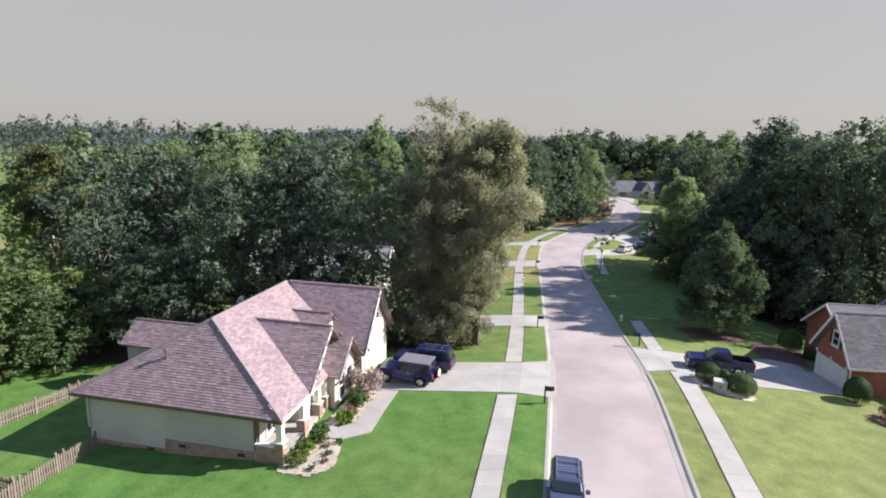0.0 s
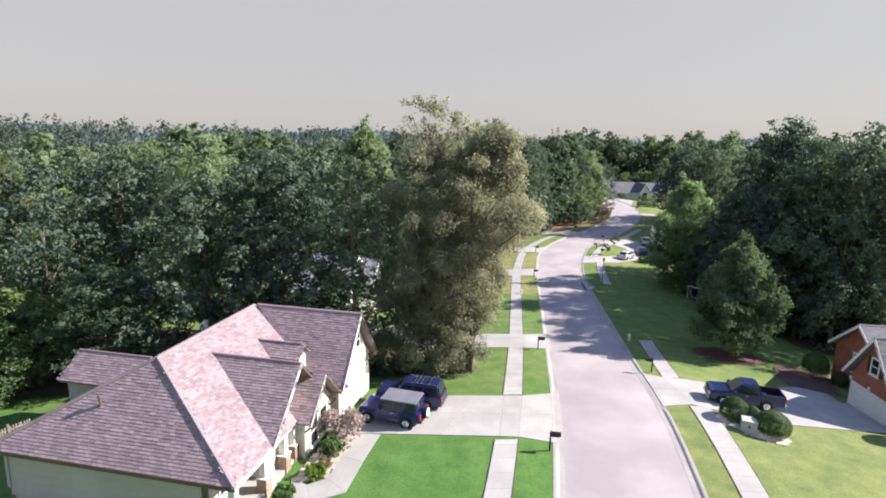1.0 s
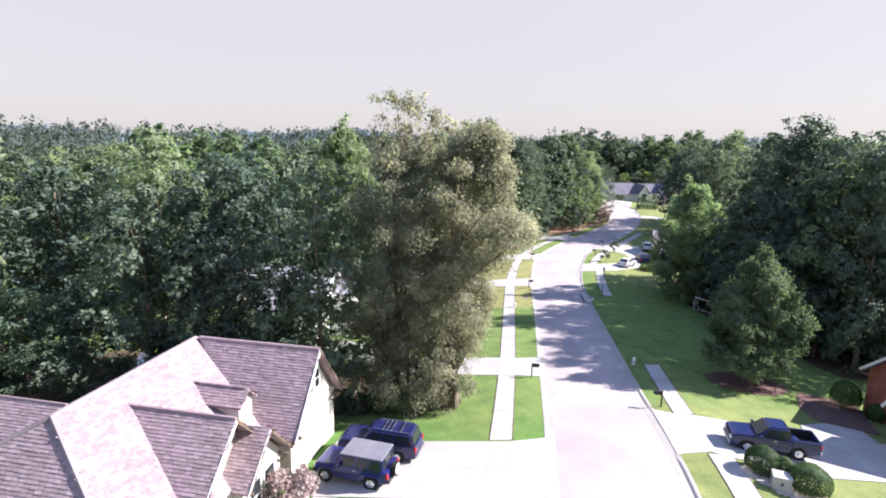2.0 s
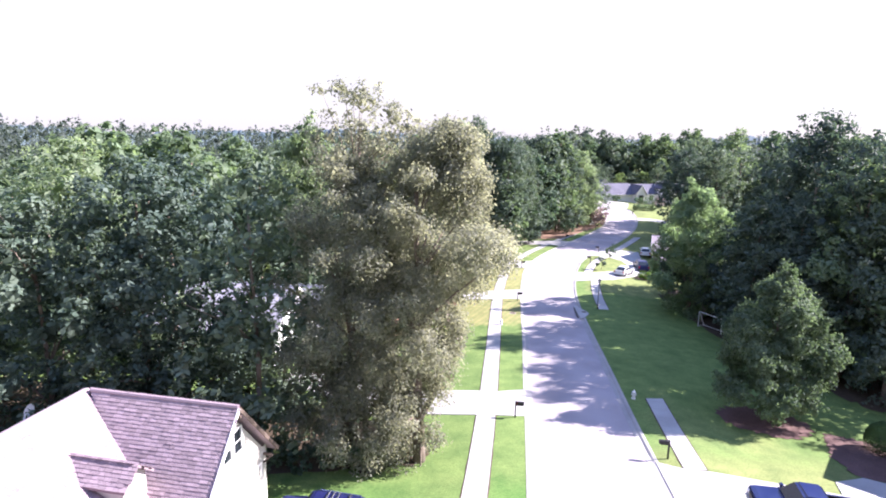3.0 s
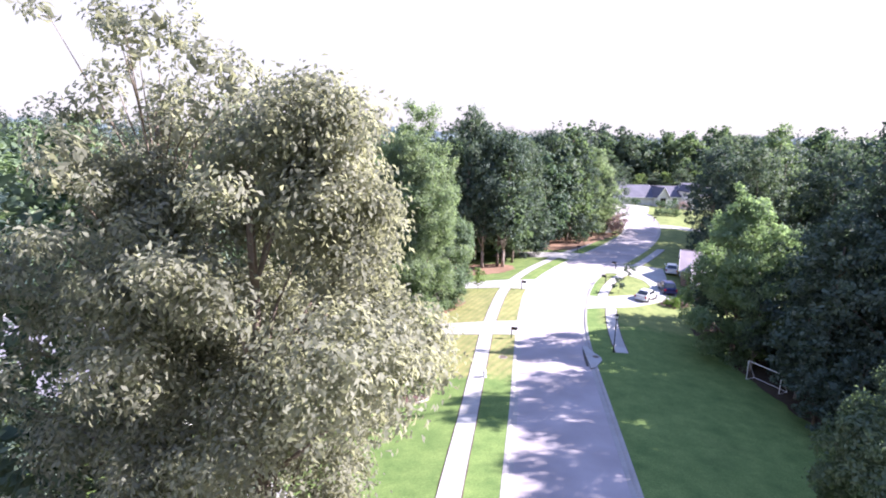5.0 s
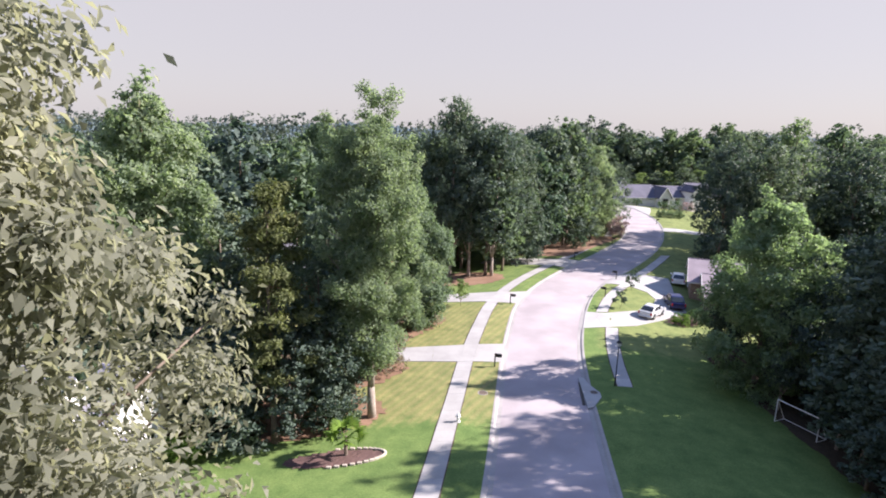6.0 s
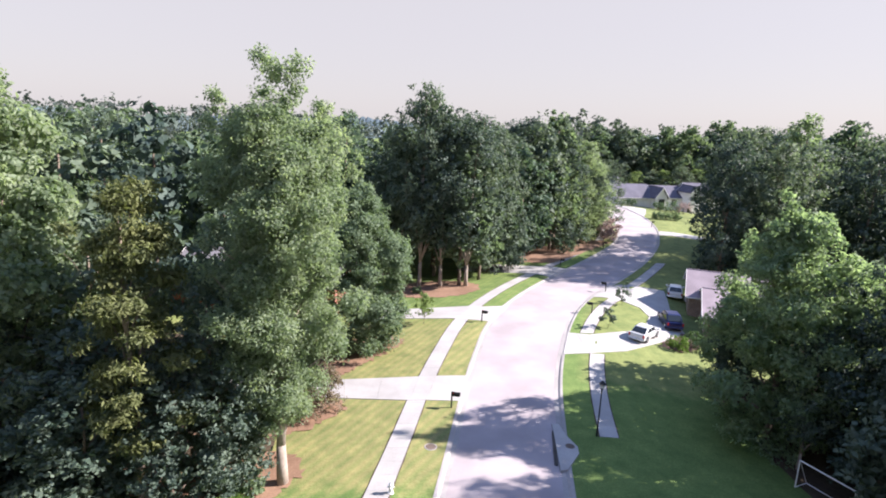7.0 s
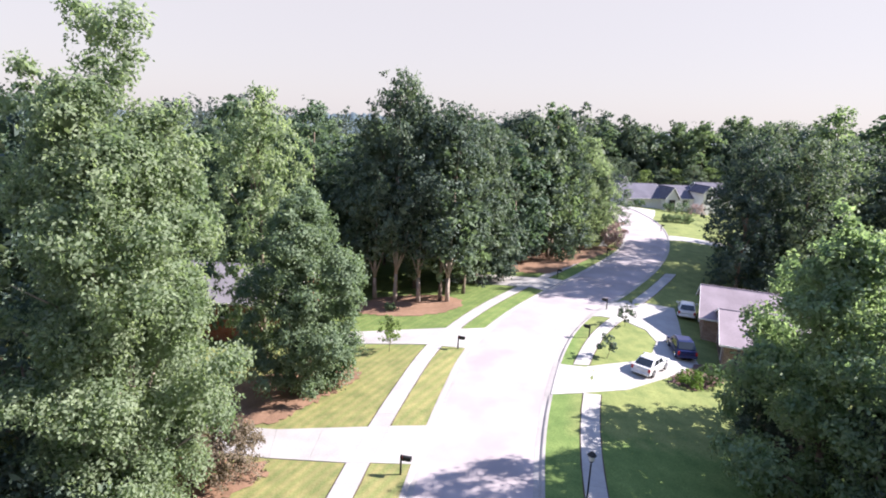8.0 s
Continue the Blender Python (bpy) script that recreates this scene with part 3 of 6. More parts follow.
def roof_plane(corners, mat, parent, loose=0, wide=0.34, rise=0.17, tabs=True):
    """A roof plane: a deck plate, and on it courses of separate shingle tabs. The first two corners are the eave."""
    cs = [Vector(c) for c in corners]
    u = (cs[1] - cs[0]).normalized()
    n = (cs[1] - cs[0]).cross(cs[-1] - cs[0]).normalized()
    if n.z < 0:
        n = -n
    v = n.cross(u)
    if v.z < 0:
        v = -v
    bm = bmesh.new()
    slab(bm, cs, 0.14)
    part("roof_deck", bm, mat, parent)
    if not tabs:
        return
    flat = [((c - cs[0]).dot(u), (c - cs[0]).dot(v)) for c in cs]
    lo, hi = min(p[0] for p in flat), max(p[0] for p in flat)
    top = max(p[1] for p in flat)
    verts, faces, made, row = [], [], 0, 0
    shape = None
    y = -0.02
    while y < top:
        x = lo - random.random() * wide
        while x < hi:
            w = wide * (0.98 if loose else random.uniform(0.7, 1.25))
            if inside(flat, x + w / 2, y + rise * 0.5):
                o = cs[0] + u * (x + 0.008) + v * (y + random.uniform(-0.008, 0.008)) + n * 0.004
                if made < loose:
                    if shape is None:
                        pts = tab_points(Vector((0, 0, 0)), Vector((1, 0, 0)), Vector((0, 1, 0)), Vector((0, 0, 1)), w - 0.014, rise + 0.03, 0.022)
                        shape = mesh_from("shingle", pts, [(0, 1, 2, 3), (4, 5, 1, 0)], mat)
                    t = new("shingle", shape)
                    t.parent = parent
                    t.matrix_local = Matrix.Translation(o) @ Matrix((u, v, n)).transposed().to_4x4()
                    made += 1
                else:
                    k = len(verts)
                    verts += tab_points(o, u, v, n, w - 0.012, rise + 0.03, random.uniform(0.014, 0.03))
                    faces += [(k, k + 1, k + 2, k + 3), (k + 4, k + 5, k + 1, k)]
            x += w
        y += rise
        row += 1
    ob = new("shingles", mesh_from("shingles", verts, faces, mat))
    ob.parent = parent
    tagged(ob, kind="stuff")


def ridge_cap(a, b, mat, parent, thick=0.1):
    bm = bmesh.new()
    a, b = Vector(a), Vector(b)
    rod(bm, a + Vector((0, 0, -0.03)), b + Vector((0, 0, -0.03)), thick, n=6)
    part("ridge_cap", bm, mat, parent)


def bar(a, b, w, h, mat, parent, name="trim"):
    """A straight board from a to b, w thick and h high."""
    a, b = Vector(a), Vector(b)
    d = (b - a)
    bm = bmesh.new()
    x = d.normalized()
    side = x.cross(Vector((0, 0, 1)))
    side = side.normalized() if side.length > 0.01 else Vector((1, 0, 0))
    up = side.cross(x)
    q = []
    for p in (a, b):
        q.append([bm.verts.new(p + side * w / 2 * i + up * h / 2 * j) for i, j in ((-1, -1), (1, -1), (1, 1), (-1, 1))])
    for i in range(4):
        bm.faces.new((q[0][i], q[0][(i + 1) % 4], q[1][(i + 1) % 4], q[1][i]))
    bm.faces.new(q[0][::-1])
    bm.faces.new(q[1])
    return part(name, bm, mat, parent)


def lap_wall(a, b, z0, z1, mat, parent, step=0.16):
    """Clapboards between two plan points, each board tilted over the one below."""
    a, b = Vector((*a, 0)), Vector((*b, 0))
    out = (b - a).normalized().cross(Vector((0, 0, 1)))
    z = z0
    while z < z1 - 0.02:
        e = min(z + step, z1)
        bm = bmesh.new()
        v = [bm.verts.new(p + out * o + Vector((0, 0, zz))) for p in (a, b) for o, zz in ((0.035, z), (0.012, e), (-0.01, e), (-0.01, z))]
        for i in range(4):
            bm.faces.new((v[i], v[(i + 1) % 4], v[4 + (i + 1) % 4], v[4 + i]))
        bm.faces.new(v[:4])
        bm.faces.new(v[4:])
        part("clapboard", bm, mat, parent)
        z = e


def window(parent, c, right, wide, high, frame_mat, cols=1, rows=2):
    """A window with frame, bars, sill and recessed panes; c: centre on the wall, right: along the wall."""
    c, right = Vector(c), Vector(right).normalized()
    up = Vector((0, 0, 1))
    out = right.cross(up)
    basis = Matrix.Translation(c) @ Matrix((right, -out, up)).transposed().to_4x4()
    fr = bmesh.new()
    w, h = wide / 2, high / 2
    for x0, x1, z0, z1 in ((-w - 0.1, -w, -h - 0.1, h + 0.1), (w, w + 0.1, -h - 0.1, h + 0.1), (-w, w, h, h + 0.12), (-w, w, -h - 0.1, -h)):
        box(fr, x0, x1, -0.06, 0.02, z0, z1, 0, basis)
    win = part("window", fr, frame_mat, parent)
    for i in range(1, cols):
        x = -w + wide * i / cols
        part("mullion", box(bmesh.new(), x - 0.02, x + 0.02, -0.035, 0.02, -h, h, 0, basis), frame_mat, win)
    for j in range(1, rows):
        z = -h + high * j / rows
        part("bar", box(bmesh.new(), -w, w, -0.045, 0.02, z - 0.025, z + 0.025, 0, basis), frame_mat, win)
    part("sill", box(bmesh.new(), -w - 0.14, w + 0.14, -0.12, 0.02, -h - 0.16, -h - 0.1, 0, basis), frame_mat, win)
    for i in range(cols):
        for j in range(rows):
            g = bmesh.new()
            box(g, -w + wide * i / cols + 0.015, -w + wide * (i + 1) / cols - 0.015, -0.015, 0.0, -h + high * j / rows + 0.015, -h + high * (j + 1) / rows - 0.015, 0, basis)
            part("pane", g, M["glass"], win)
    return win


def garage_door(parent, c, right, wide, high, mat, rows=4):
    c, right = Vector(c), Vector(right).normalized()
    out = right.cross(Vector((0, 0, 1)))
    basis = Matrix.Translation(c) @ Matrix((right, -out, Vector((0, 0, 1)))).transposed().to_4x4()
    fr = bmesh.new()
    for x0, x1, z0, z1 in ((-wide / 2 - 0.12, -wide / 2, 0, high + 0.14), (wide / 2, wide / 2 + 0.12, 0, high + 0.14), (-wide / 2, wide / 2, high, high + 0.14)):
        box(fr, x0, x1, -0.05, 0.02, z0, z1, 0, basis)
    d = part("garage_door", fr, M["white"], parent)
    for j in range(rows):
        z = high * j / rows
        part("door_panel", box(bmesh.new(), -wide / 2, wide / 2, -0.02, 0.02, z + 0.008, z + high / rows - 0.008, 0.006, basis), mat, d)
        for i in range(6):
            x = -wide / 2 + wide * (i + 0.5) / 6
            part("raised_field", box(bmesh.new(), x - wide / 15, x + wide / 15, -0.034, -0.02, z + 0.09, z + high / rows - 0.09, 0.008, basis), mat, d)


def gable_wall(bm, x0, x1, y0, y1, z0, eave, peak, axis="x"):
    """A wall with a gable top, thick from x0 to x1, across y0..y1."""
    pts = [(y0, z0), (y1, z0), (y1, eave), ((y0 + y1) / 2, peak), (y0, eave)]
    return prism(bm, pts, axis, x0, x1)


def bracket(parent, p, mat):
    p = Vector(p)
    bar(p, p + Vector((0.55, 0, 0)), 0.1, 0.12, mat, parent, "bracket")
    bar(p + Vector((0.02, 0, -0.5)), p + Vector((0.5, 0, 0)), 0.09, 0.1, mat, parent, "brace")


def craftsman_house():
    h = thing("house", "beige clapboard house with a purplish-brown shingle hip roof and brick base", "house", -8.285, 28.734, 0, -12.24)
    S, C, W = M["siding"], M["cream"], M["white"]
    # shell
    part("wall", box(bmesh.new(), -13.3, -1.95, 0.55, 17.0, 1.0, 4.74), S, h)
    part("wall", box(bmesh.new(), -1.95, -1.0, 4.1, 10.6, 1.2, 4.7), C, h)
    lap_wall((-13.3, 0.54), (-8.0, 0.54), 1.65, 4.72, S, h)
    lap_wall((-8.0, 0.54), (-1.95, 0.54), 2.29, 4.72, S, h)
    part("foundation", box(bmesh.new(), -13.36, -8.0, 0.46, 0.56, 0.6, 1.65), M["brick"], h, "mottled brown brick foundation")
    part("foundation", box(bmesh.new(), -8.0, -1.9, 0.44, 0.56, 0.6, 2.28), M["brick"], h)
    for x, vz in ((-9.0, -0.52), (-6.8, 0.0), (-2.9, -0.02)):
        v = part("foundation_vent", box(bmesh.new(), x - 0.22, x + 0.22, 0.38, 0.47, 1.95 + vz, 2.15 + vz), M["brown"], h)
        for k in range(3):
            part("louvre", box(bmesh.new(), x - 0.2, x + 0.2, 0.36, 0.39, 1.98 + vz + 0.055 * k, 2.0 + vz + 0.055 * k), M["black"], v)
    for x in (-13.32, -1.95):
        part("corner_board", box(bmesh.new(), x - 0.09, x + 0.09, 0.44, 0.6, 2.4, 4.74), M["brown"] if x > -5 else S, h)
    # hip roof
    zr = 8.9
    apex, back, ze = (-6.8, 4.0, zr), (-6.8, 13.95, zr), 4.82
    roof_plane([(-14, 0, ze), (0, 0, ze), apex], M["shingle"], h, loose=300)
    roof_plane([(0, 0, ze), (0, 10.6, ze), (-6.8, 13.95, zr), apex], M["shingle"], h)
    roof_plane([(-14, 17.3, ze), (-14, 0, ze), apex, back], M["shingle"], h, tabs=False)
    for a, b in (((-14, 0, ze), apex), ((0, 0, ze), apex), (apex, back)):
        ridge_cap(a, b, M["pinkshingle"], h, 0.13)
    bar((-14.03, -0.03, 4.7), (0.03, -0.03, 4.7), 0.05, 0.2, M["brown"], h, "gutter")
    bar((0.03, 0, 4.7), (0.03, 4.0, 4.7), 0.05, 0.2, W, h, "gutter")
    part("soffit", box(bmesh.new(), -13.9, -0.1, 0.05, 4.0, 4.6, 4.66), W, h)
    bar((-1.72, 0.42, 1.9), (-1.72, 0.42, 4.6), 0.09, 0.09, M["brown"], h, "downspout")
    # vent pipe and satellite dish
    p = Vector((-8.7, 1.95, 6.8))
    bm = rod(bmesh.new(), p, p + Vector((0, 0, 0.5)), 0.07, n=10)
    part("vent_pipe", rod(bm, p + Vector((0, 0, 0.5)), p + Vector((0, 0, 0.62)), 0.13, 0.1, 10), M["brown"], h)
    dish = bmesh.new()
    rings = []
    for k in range(5):
        r = 0.08 + 0.1 * k
        rings.append([dish.verts.new((r * math.cos(i * 0.5236), r * math.sin(i * 0.5236), 0.5 * r * r)) for i in range(12)])
    for a, b in zip(rings, rings[1:]):
        for i in range(12):
            dish.faces.new((a[i], a[(i + 1) % 12], b[(i + 1) % 12], b[i]))
    dish.faces.new(rings[0][::-1])
    d = part("satellite_dish", dish, M["clearlamp"], h, "grey satellite dish", True)
    d.matrix_local = pose(-11.8, 15.4, 6.35, 62, 0, -20)
    bar((-11.8, 15.5, 5.6), (-11.8, 15.5, 6.3), 0.06, 0.06, M["black"], h, "dish_mast")
    # large street gable
    gx, gy, gz, ge = 0.1, 6.95, 8.1, 4.85
    roof_plane([(-0.9 - 0.6, 3.6, ge), (gx, 3.6, ge), (gx, gy, gz), (-6.0, gy, gz)], M["shingle"], h)
    roof_plane([(gx, 10.3, ge), (-1.0, 10.3, ge), (-6.0, gy, gz), (gx, gy, gz)], M["shingle"], h)
    ridge_cap((-6.0, gy, gz), (gx, gy, gz), M["shingle"], h)
    part("gable", gable_wall(bmesh.new(), -0.9, -0.7, 3.95, 9.95, 4.3, 4.75, 7.75), C, h)
    part("wall", box(bmesh.new(), -0.98, -0.72, 4.0, 9.9, 1.2, 4.4), C, h)
    lap_wall((-0.71, 4.0), (-0.71, 9.9), 1.9, 4.7, C, h, 0.18)
    # rake boards: white on the near slope, dark brown on the far slope
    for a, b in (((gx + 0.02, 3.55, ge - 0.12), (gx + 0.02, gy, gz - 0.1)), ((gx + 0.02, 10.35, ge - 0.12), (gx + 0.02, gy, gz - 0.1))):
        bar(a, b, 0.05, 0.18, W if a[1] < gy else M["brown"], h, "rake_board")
    bracket(h, (-0.7, gy, gz - 0.45), M["brown"])
    # lower nested gable over the bay
    bx, by, bz, be = 0.95, 8.45, 6.9, 4.75
    roof_plane([(-2.0, 6.3, be), (bx, 6.3, be), (bx, by, bz), (-2.6, by, bz)], M["shingle"], h)
    roof_plane([(bx, 10.6, be), (-2.0, 10.6, be), (-2.6, by, bz), (bx, by, bz)], M["shingle"], h)
    part("gable", gable_wall(bmesh.new(), 0.2, 0.38, 6.6, 10.3, 1.6, 4.7, 6.6), C, h)
    part("wall", box(bmesh.new(), -0.9, 0.3, 6.7, 10.2, 1.4, 4.6), C, h)
    part("foundation", box(bmesh.new(), 0.1, 0.42, 6.55, 10.35, 0.8, 2.2), M["brick"], h)
    # near rake white, far rake dark brown, as on the large gable
    for a, b in (((bx + 0.02, 6.22, be - 0.14), (bx + 0.02, by, bz - 0.1)), ((bx + 0.02, 10.68, be - 0.14), (bx + 0.02, by, bz - 0.1))):
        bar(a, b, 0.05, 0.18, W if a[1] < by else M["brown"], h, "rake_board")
        bar((a[0] + 0.03, a[1], a[2] - 0.02), (b[0] + 0.03, b[1], b[2] - 0.02), 0.03, 0.08, M["brown"], h, "rake_trim")
    for y, z in ((by, bz - 0.4), (6.7, be - 0.25), (10.2, be - 0.25)):
        bracket(h, (0.38, y, z), M["brown"])
    for y in (7.75, 9.1):
        window(h, (0.385, y, 3.55), (0, 1, 0), 0.95, 1.7, W, 1, 2)
    # small dormer with a grey cheek wall
    roof_plane([(-4.9, 9.9, 6.95), (-1.5, 9.9, 6.95), (-1.5, 10.75, 7.65), (-5.6, 10.75, 7.65)], M["shingle"], h)
    roof_plane([(-1.5, 11.6, 6.95), (-4.9, 11.6, 6.95), (-5.6, 10.75, 7.65), (-1.5, 10.75, 7.65)], M["shingle"], h)
    part("dormer", gable_wall(bmesh.new(), -5.0, -1.75, 10.1, 11.4, 5.2, 6.95, 7.5), S, h, "small gabled dormer with grey cheeks")
    # garage wing
    wx, wy, wz, we = 1.2, 13.95, 8.95, 5.0
    roof_plane([(-2.5, 10.6, we), (wx, 10.6, we), (wx, wy, wz), (-6.5, wy, wz)], M["shingle"], h)
    roof_plane([(wx, 17.3, we), (-13, 17.3, we), (-6.5, wy, wz), (wx, wy, wz)], M["shingle"], h, tabs=False)
    ridge_cap((-6.5, wy, wz), (wx, wy, wz), M["shingle"], h)
    part("gable", gable_wall(bmesh.new(), 0.5, 0.72, 10.95, 16.95, 1.2, 4.95, 8.5), C, h)
    part("wall", box(bmesh.new(), -2.5, 0.6, 11.0, 11.2, 1.2, 5.0), C, h)
    part("wall", box(bmesh.new(), -6, 0.6, 16.7, 16.9, 1.2, 5.0), C, h)
    lap_wall((0.73, 10.95), (0.73, 16.95), 4.85, 5.3, C, h)
    # again white on the near slope and dark brown on the far one
    for a, b in (((wx + 0.02, 10.5, we - 0.14), (wx + 0.02, wy, wz - 0.1)), ((wx + 0.02, 17.4, we - 0.14), (wx + 0.02, wy, wz - 0.1))):
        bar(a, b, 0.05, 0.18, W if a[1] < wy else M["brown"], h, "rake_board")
    for y, z in ((wy, wz - 0.5), (11.2, we - 0.1), (16.7, we - 0.1)):
        bracket(h, (0.72, y, z), M["brown"])
    window(h, (0.725, wy - 0.45, 6.9), (0, 1, 0), 0.62, 1.15, W, 1, 2)
    window(h, (0.725, wy + 0.45, 6.9), (0, 1, 0), 0.62, 1.15, W, 1, 2)
    garage_door(h, (0.73, 13.95, 2.2), (0, 1, 0), 4.8, 2.2, C)
    # rear wing
    roof_plane([(-17.3, 7.6, 4.8), (-11.5, 7.6, 4.8), (-11.5, 9.2, 6.3), (-17.0, 9.2, 6.3)], M["shingle"], h)
    roof_plane([(-11.5, 10.8, 4.8), (-17.3, 10.8, 4.8), (-17.0, 9.2, 6.3), (-11.5, 9.2, 6.3)], M["shingle"], h, tabs=False)
    part("wall", gable_wall(bmesh.new(), -16.9, -13.2, 7.9, 10.5, 0.6, 4.75, 6.1), S, h)
    ridge_cap((-17.0, 9.2, 6.3), (-11.5, 9.2, 6.3), M["shingle"], h)
    # porch at the street corner
    part("porch_floor", box(bmesh.new(), -1.95, -0.15, 0.3, 6.6, 1.2, 2.5), M["concrete"], h)
    part("porch_wall", box(bmesh.new(), -1.85, -0.1, 0.25, 0.5, 1.0, 2.95), M["brick"], h, "brown brick porch wall")
    part("coping", box(bmesh.new(), -1.88, -0.05, 0.2, 0.55, 2.95, 3.03), W, h)
    part("porch_beam", box(bmesh.new(), -0.5, -0.2, 0.3, 6.6, 4.38, 4.62), W, h)
    for y in (0.42, 3.2, 5.4, 6.5):
        col = part("porch_column", box(bmesh.new(), -0.52, -0.16, y - 0.18, y + 0.18, 3.3, 4.4, 0.01), W, h, "white square porch column")
        part("pier", box(bmesh.new(), -0.62, -0.06, y - 0.28, y + 0.28, 1.2, 3.24, 0.01), M["brick"], col, "brick pier")
        part("pier_cap", box(bmesh.new(), -0.66, -0.02, y - 0.32, y + 0.32, 3.24, 3.32, 0.01), W, col)
    window(h, (-1.94, 2.3, 3.6), (0, 1, 0), 1.2, 1.5, W, 2, 2)
    part("door", box(bmesh.new(), -1.02, -0.93, 4.5, 5.45, 2.5, 4.55), M["brown"], h, "brown front door")


craftsman_house()


def simple_house(name, label, x, y, turn, parts, wall, roof, z=0.0):
    """A house from gabled blocks: (x0, x1, y0, y1, base, eave, peak, ridge axis)."""
    h = thing(name, label, "house", x, y, z, turn)
    o = 0.45
    for x0, x1, y0, y1, b, e, p, ax in parts:
        if ax == "x":
            ym = (y0 + y1) / 2
            part("wall", gable_wall(bmesh.new(), x0, x1, y0, y1, b, e, p - 0.15, "x"), wall, h)
            roof_plane([(x0 - o, y0 - o, e - 0.1), (x1 + o, y0 - o, e - 0.1), (x1 + o, ym, p), (x0 - o, ym, p)], roof, h, tabs=y < 60)
            roof_plane([(x1 + o, y1 + o, e - 0.1), (x0 - o, y1 + o, e - 0.1), (x0 - o, ym, p), (x1 + o, ym, p)], roof, h, tabs=False)
            for xx in (x0 - o - 0.02, x1 + o + 0.02):
                bar((xx, y0 - o, e - 0.2), (xx, ym, p - 0.08), 0.04, 0.22, M["white"], h, "rake_board")
                bar((xx, y1 + o, e - 0.2), (xx, ym, p - 0.08), 0.04, 0.22, M["white"], h, "rake_board")
            bar((x0 - o, y0 - o - 0.02, e - 0.2), (x1 + o, y0 - o - 0.02, e - 0.2), 0.05, 0.16, M["white"], h, "gutter")
            ridge_cap((x0 - o, ym, p), (x1 + o, ym, p), roof, h)
        else:
            xm = (x0 + x1) / 2
            part("wall", gable_wall(bmesh.new(), y0, y1, x0, x1, b, e, p - 0.15, "y"), wall, h)
            roof_plane([(x0 - o, y1 + o, e - 0.1), (x0 - o, y0 - o, e - 0.1), (xm, y0 - o, p), (xm, y1 + o, p)], roof, h, tabs=y < 60)
            roof_plane([(x1 + o, y0 - o, e - 0.1), (x1 + o, y1 + o, e - 0.1), (xm, y1 + o, p), (xm, y0 - o, p)], roof, h, tabs=False)
            for yy in (y0 - o - 0.02, y1 + o + 0.02):
                bar((x0 - o, yy, e - 0.2), (xm, yy, p - 0.08), 0.04, 0.22, M["white"], h, "rake_board")
                bar((x1 + o, yy, e - 0.2), (xm, yy, p - 0.08), 0.04, 0.22, M["white"], h, "rake_board")
            ridge_cap((xm, y0 - o, p), (xm, y1 + o, p), roof, h)
    return h


# brick house with the white garage door
bh = simple_house("brick_house", "red brick house with grey shingle roof and white garage door", 33.25, 43.3, -6.2, [(0, 13, -2.4, 2.4, 0.2, 3.95, 7.5, "x"), (2.4, 12, 2.4, 8.7, 0.2, 4.1, 6.7, "x"), (7, 17, -2.2, 8.4, 0.2, 4.4, 8.8, "y")], M["redbrick"], M["greyshingle"])
garage_door(bh, (-0.02, 0.1, 1.0), (0, -1, 0), 4.1, 2.15, M["white"])
window(bh, (-0.03, 0.0, 5.25), (0, -1, 0), 0.75, 1.1, M["white"], 1, 2)
for yy in (-0.68, 0.68):
    part("shutter", box(bmesh.new(), -0.06, 0.0, yy - 0.18, yy + 0.18, 4.62, 5.88, 0.01), M["black"], bh)
for yy in (2.3, -1.9, 0.2):
    part("garage_lamp", box(bmesh.new(), -0.14, 0.0, yy - 0.07, yy + 0.07, 3.3, 3.6, 0.02), M["white"], bh)
window(bh, (2.37, 5.6, 3.3), (0, -1, 0), 1.0, 1.5, M["white"], 2, 2)
bar((-0.1, -2.5, 1.2), (-0.1, -2.5, 3.7), 0.1, 0.1, M["white"], bh, "downspout")
bar((-0.1, -2.5, 3.7), (-0.1, -2.8, 3.8), 0.1, 0.1, M["white"], bh, "downspout")

wh = simple_house("white_house", "white gabled house with pale shingle roof among trees", -6.3, 73.2, -11.5, [(-17, -2, -7.0, 2.6, -2, 3.3, 6.6, "x"), (-2.2, 0, -2.1, 2.1, -2, 3.9, 6.2, "x")], M["white"], M["paleshingle"])
window(wh, (0.02, 0.6, 3.2), (0, 1, 0), 0.45, 1.2, M["white"], 1, 2)
window(wh, (0.02, 0.9, 0.9), (0, 1, 0), 0.35, 1.3, M["white"], 1, 2)
part("door", box(bmesh.new(), -0.02, 0.06, -1.9, -1.0, -1.4, 0.7), M["redbrick"], wh, "dark red door")
part("awning", slab(bmesh.new(), [(0.0, -1.9, 2.6), (0.0, -0.4, 2.6), (0.7, -0.4, 2.3), (0.7, -1.9, 2.3)], 0.08), M["slateshingle"], wh)
for xx in (-14, -10, -6):
    window(wh, (xx, -7.02, 1.0), (1, 0, 0), 1.0, 1.5, M["white"], 1, 2)

b2 = simple_house("brick_house", "dark red brick house with grey roof behind trees", -0.4, 109.8, -6, [(-14, 4.6, 0, 9, -2.2, 2.8, 5.1, "x")], M["redbrick"], M["greyshingle"])
for xx in (-1.6, -3.0, -7.5):
    window(b2, (xx, -0.02, 1.8), (1, 0, 0), 0.95, 1.3, M["white"], 1, 2)

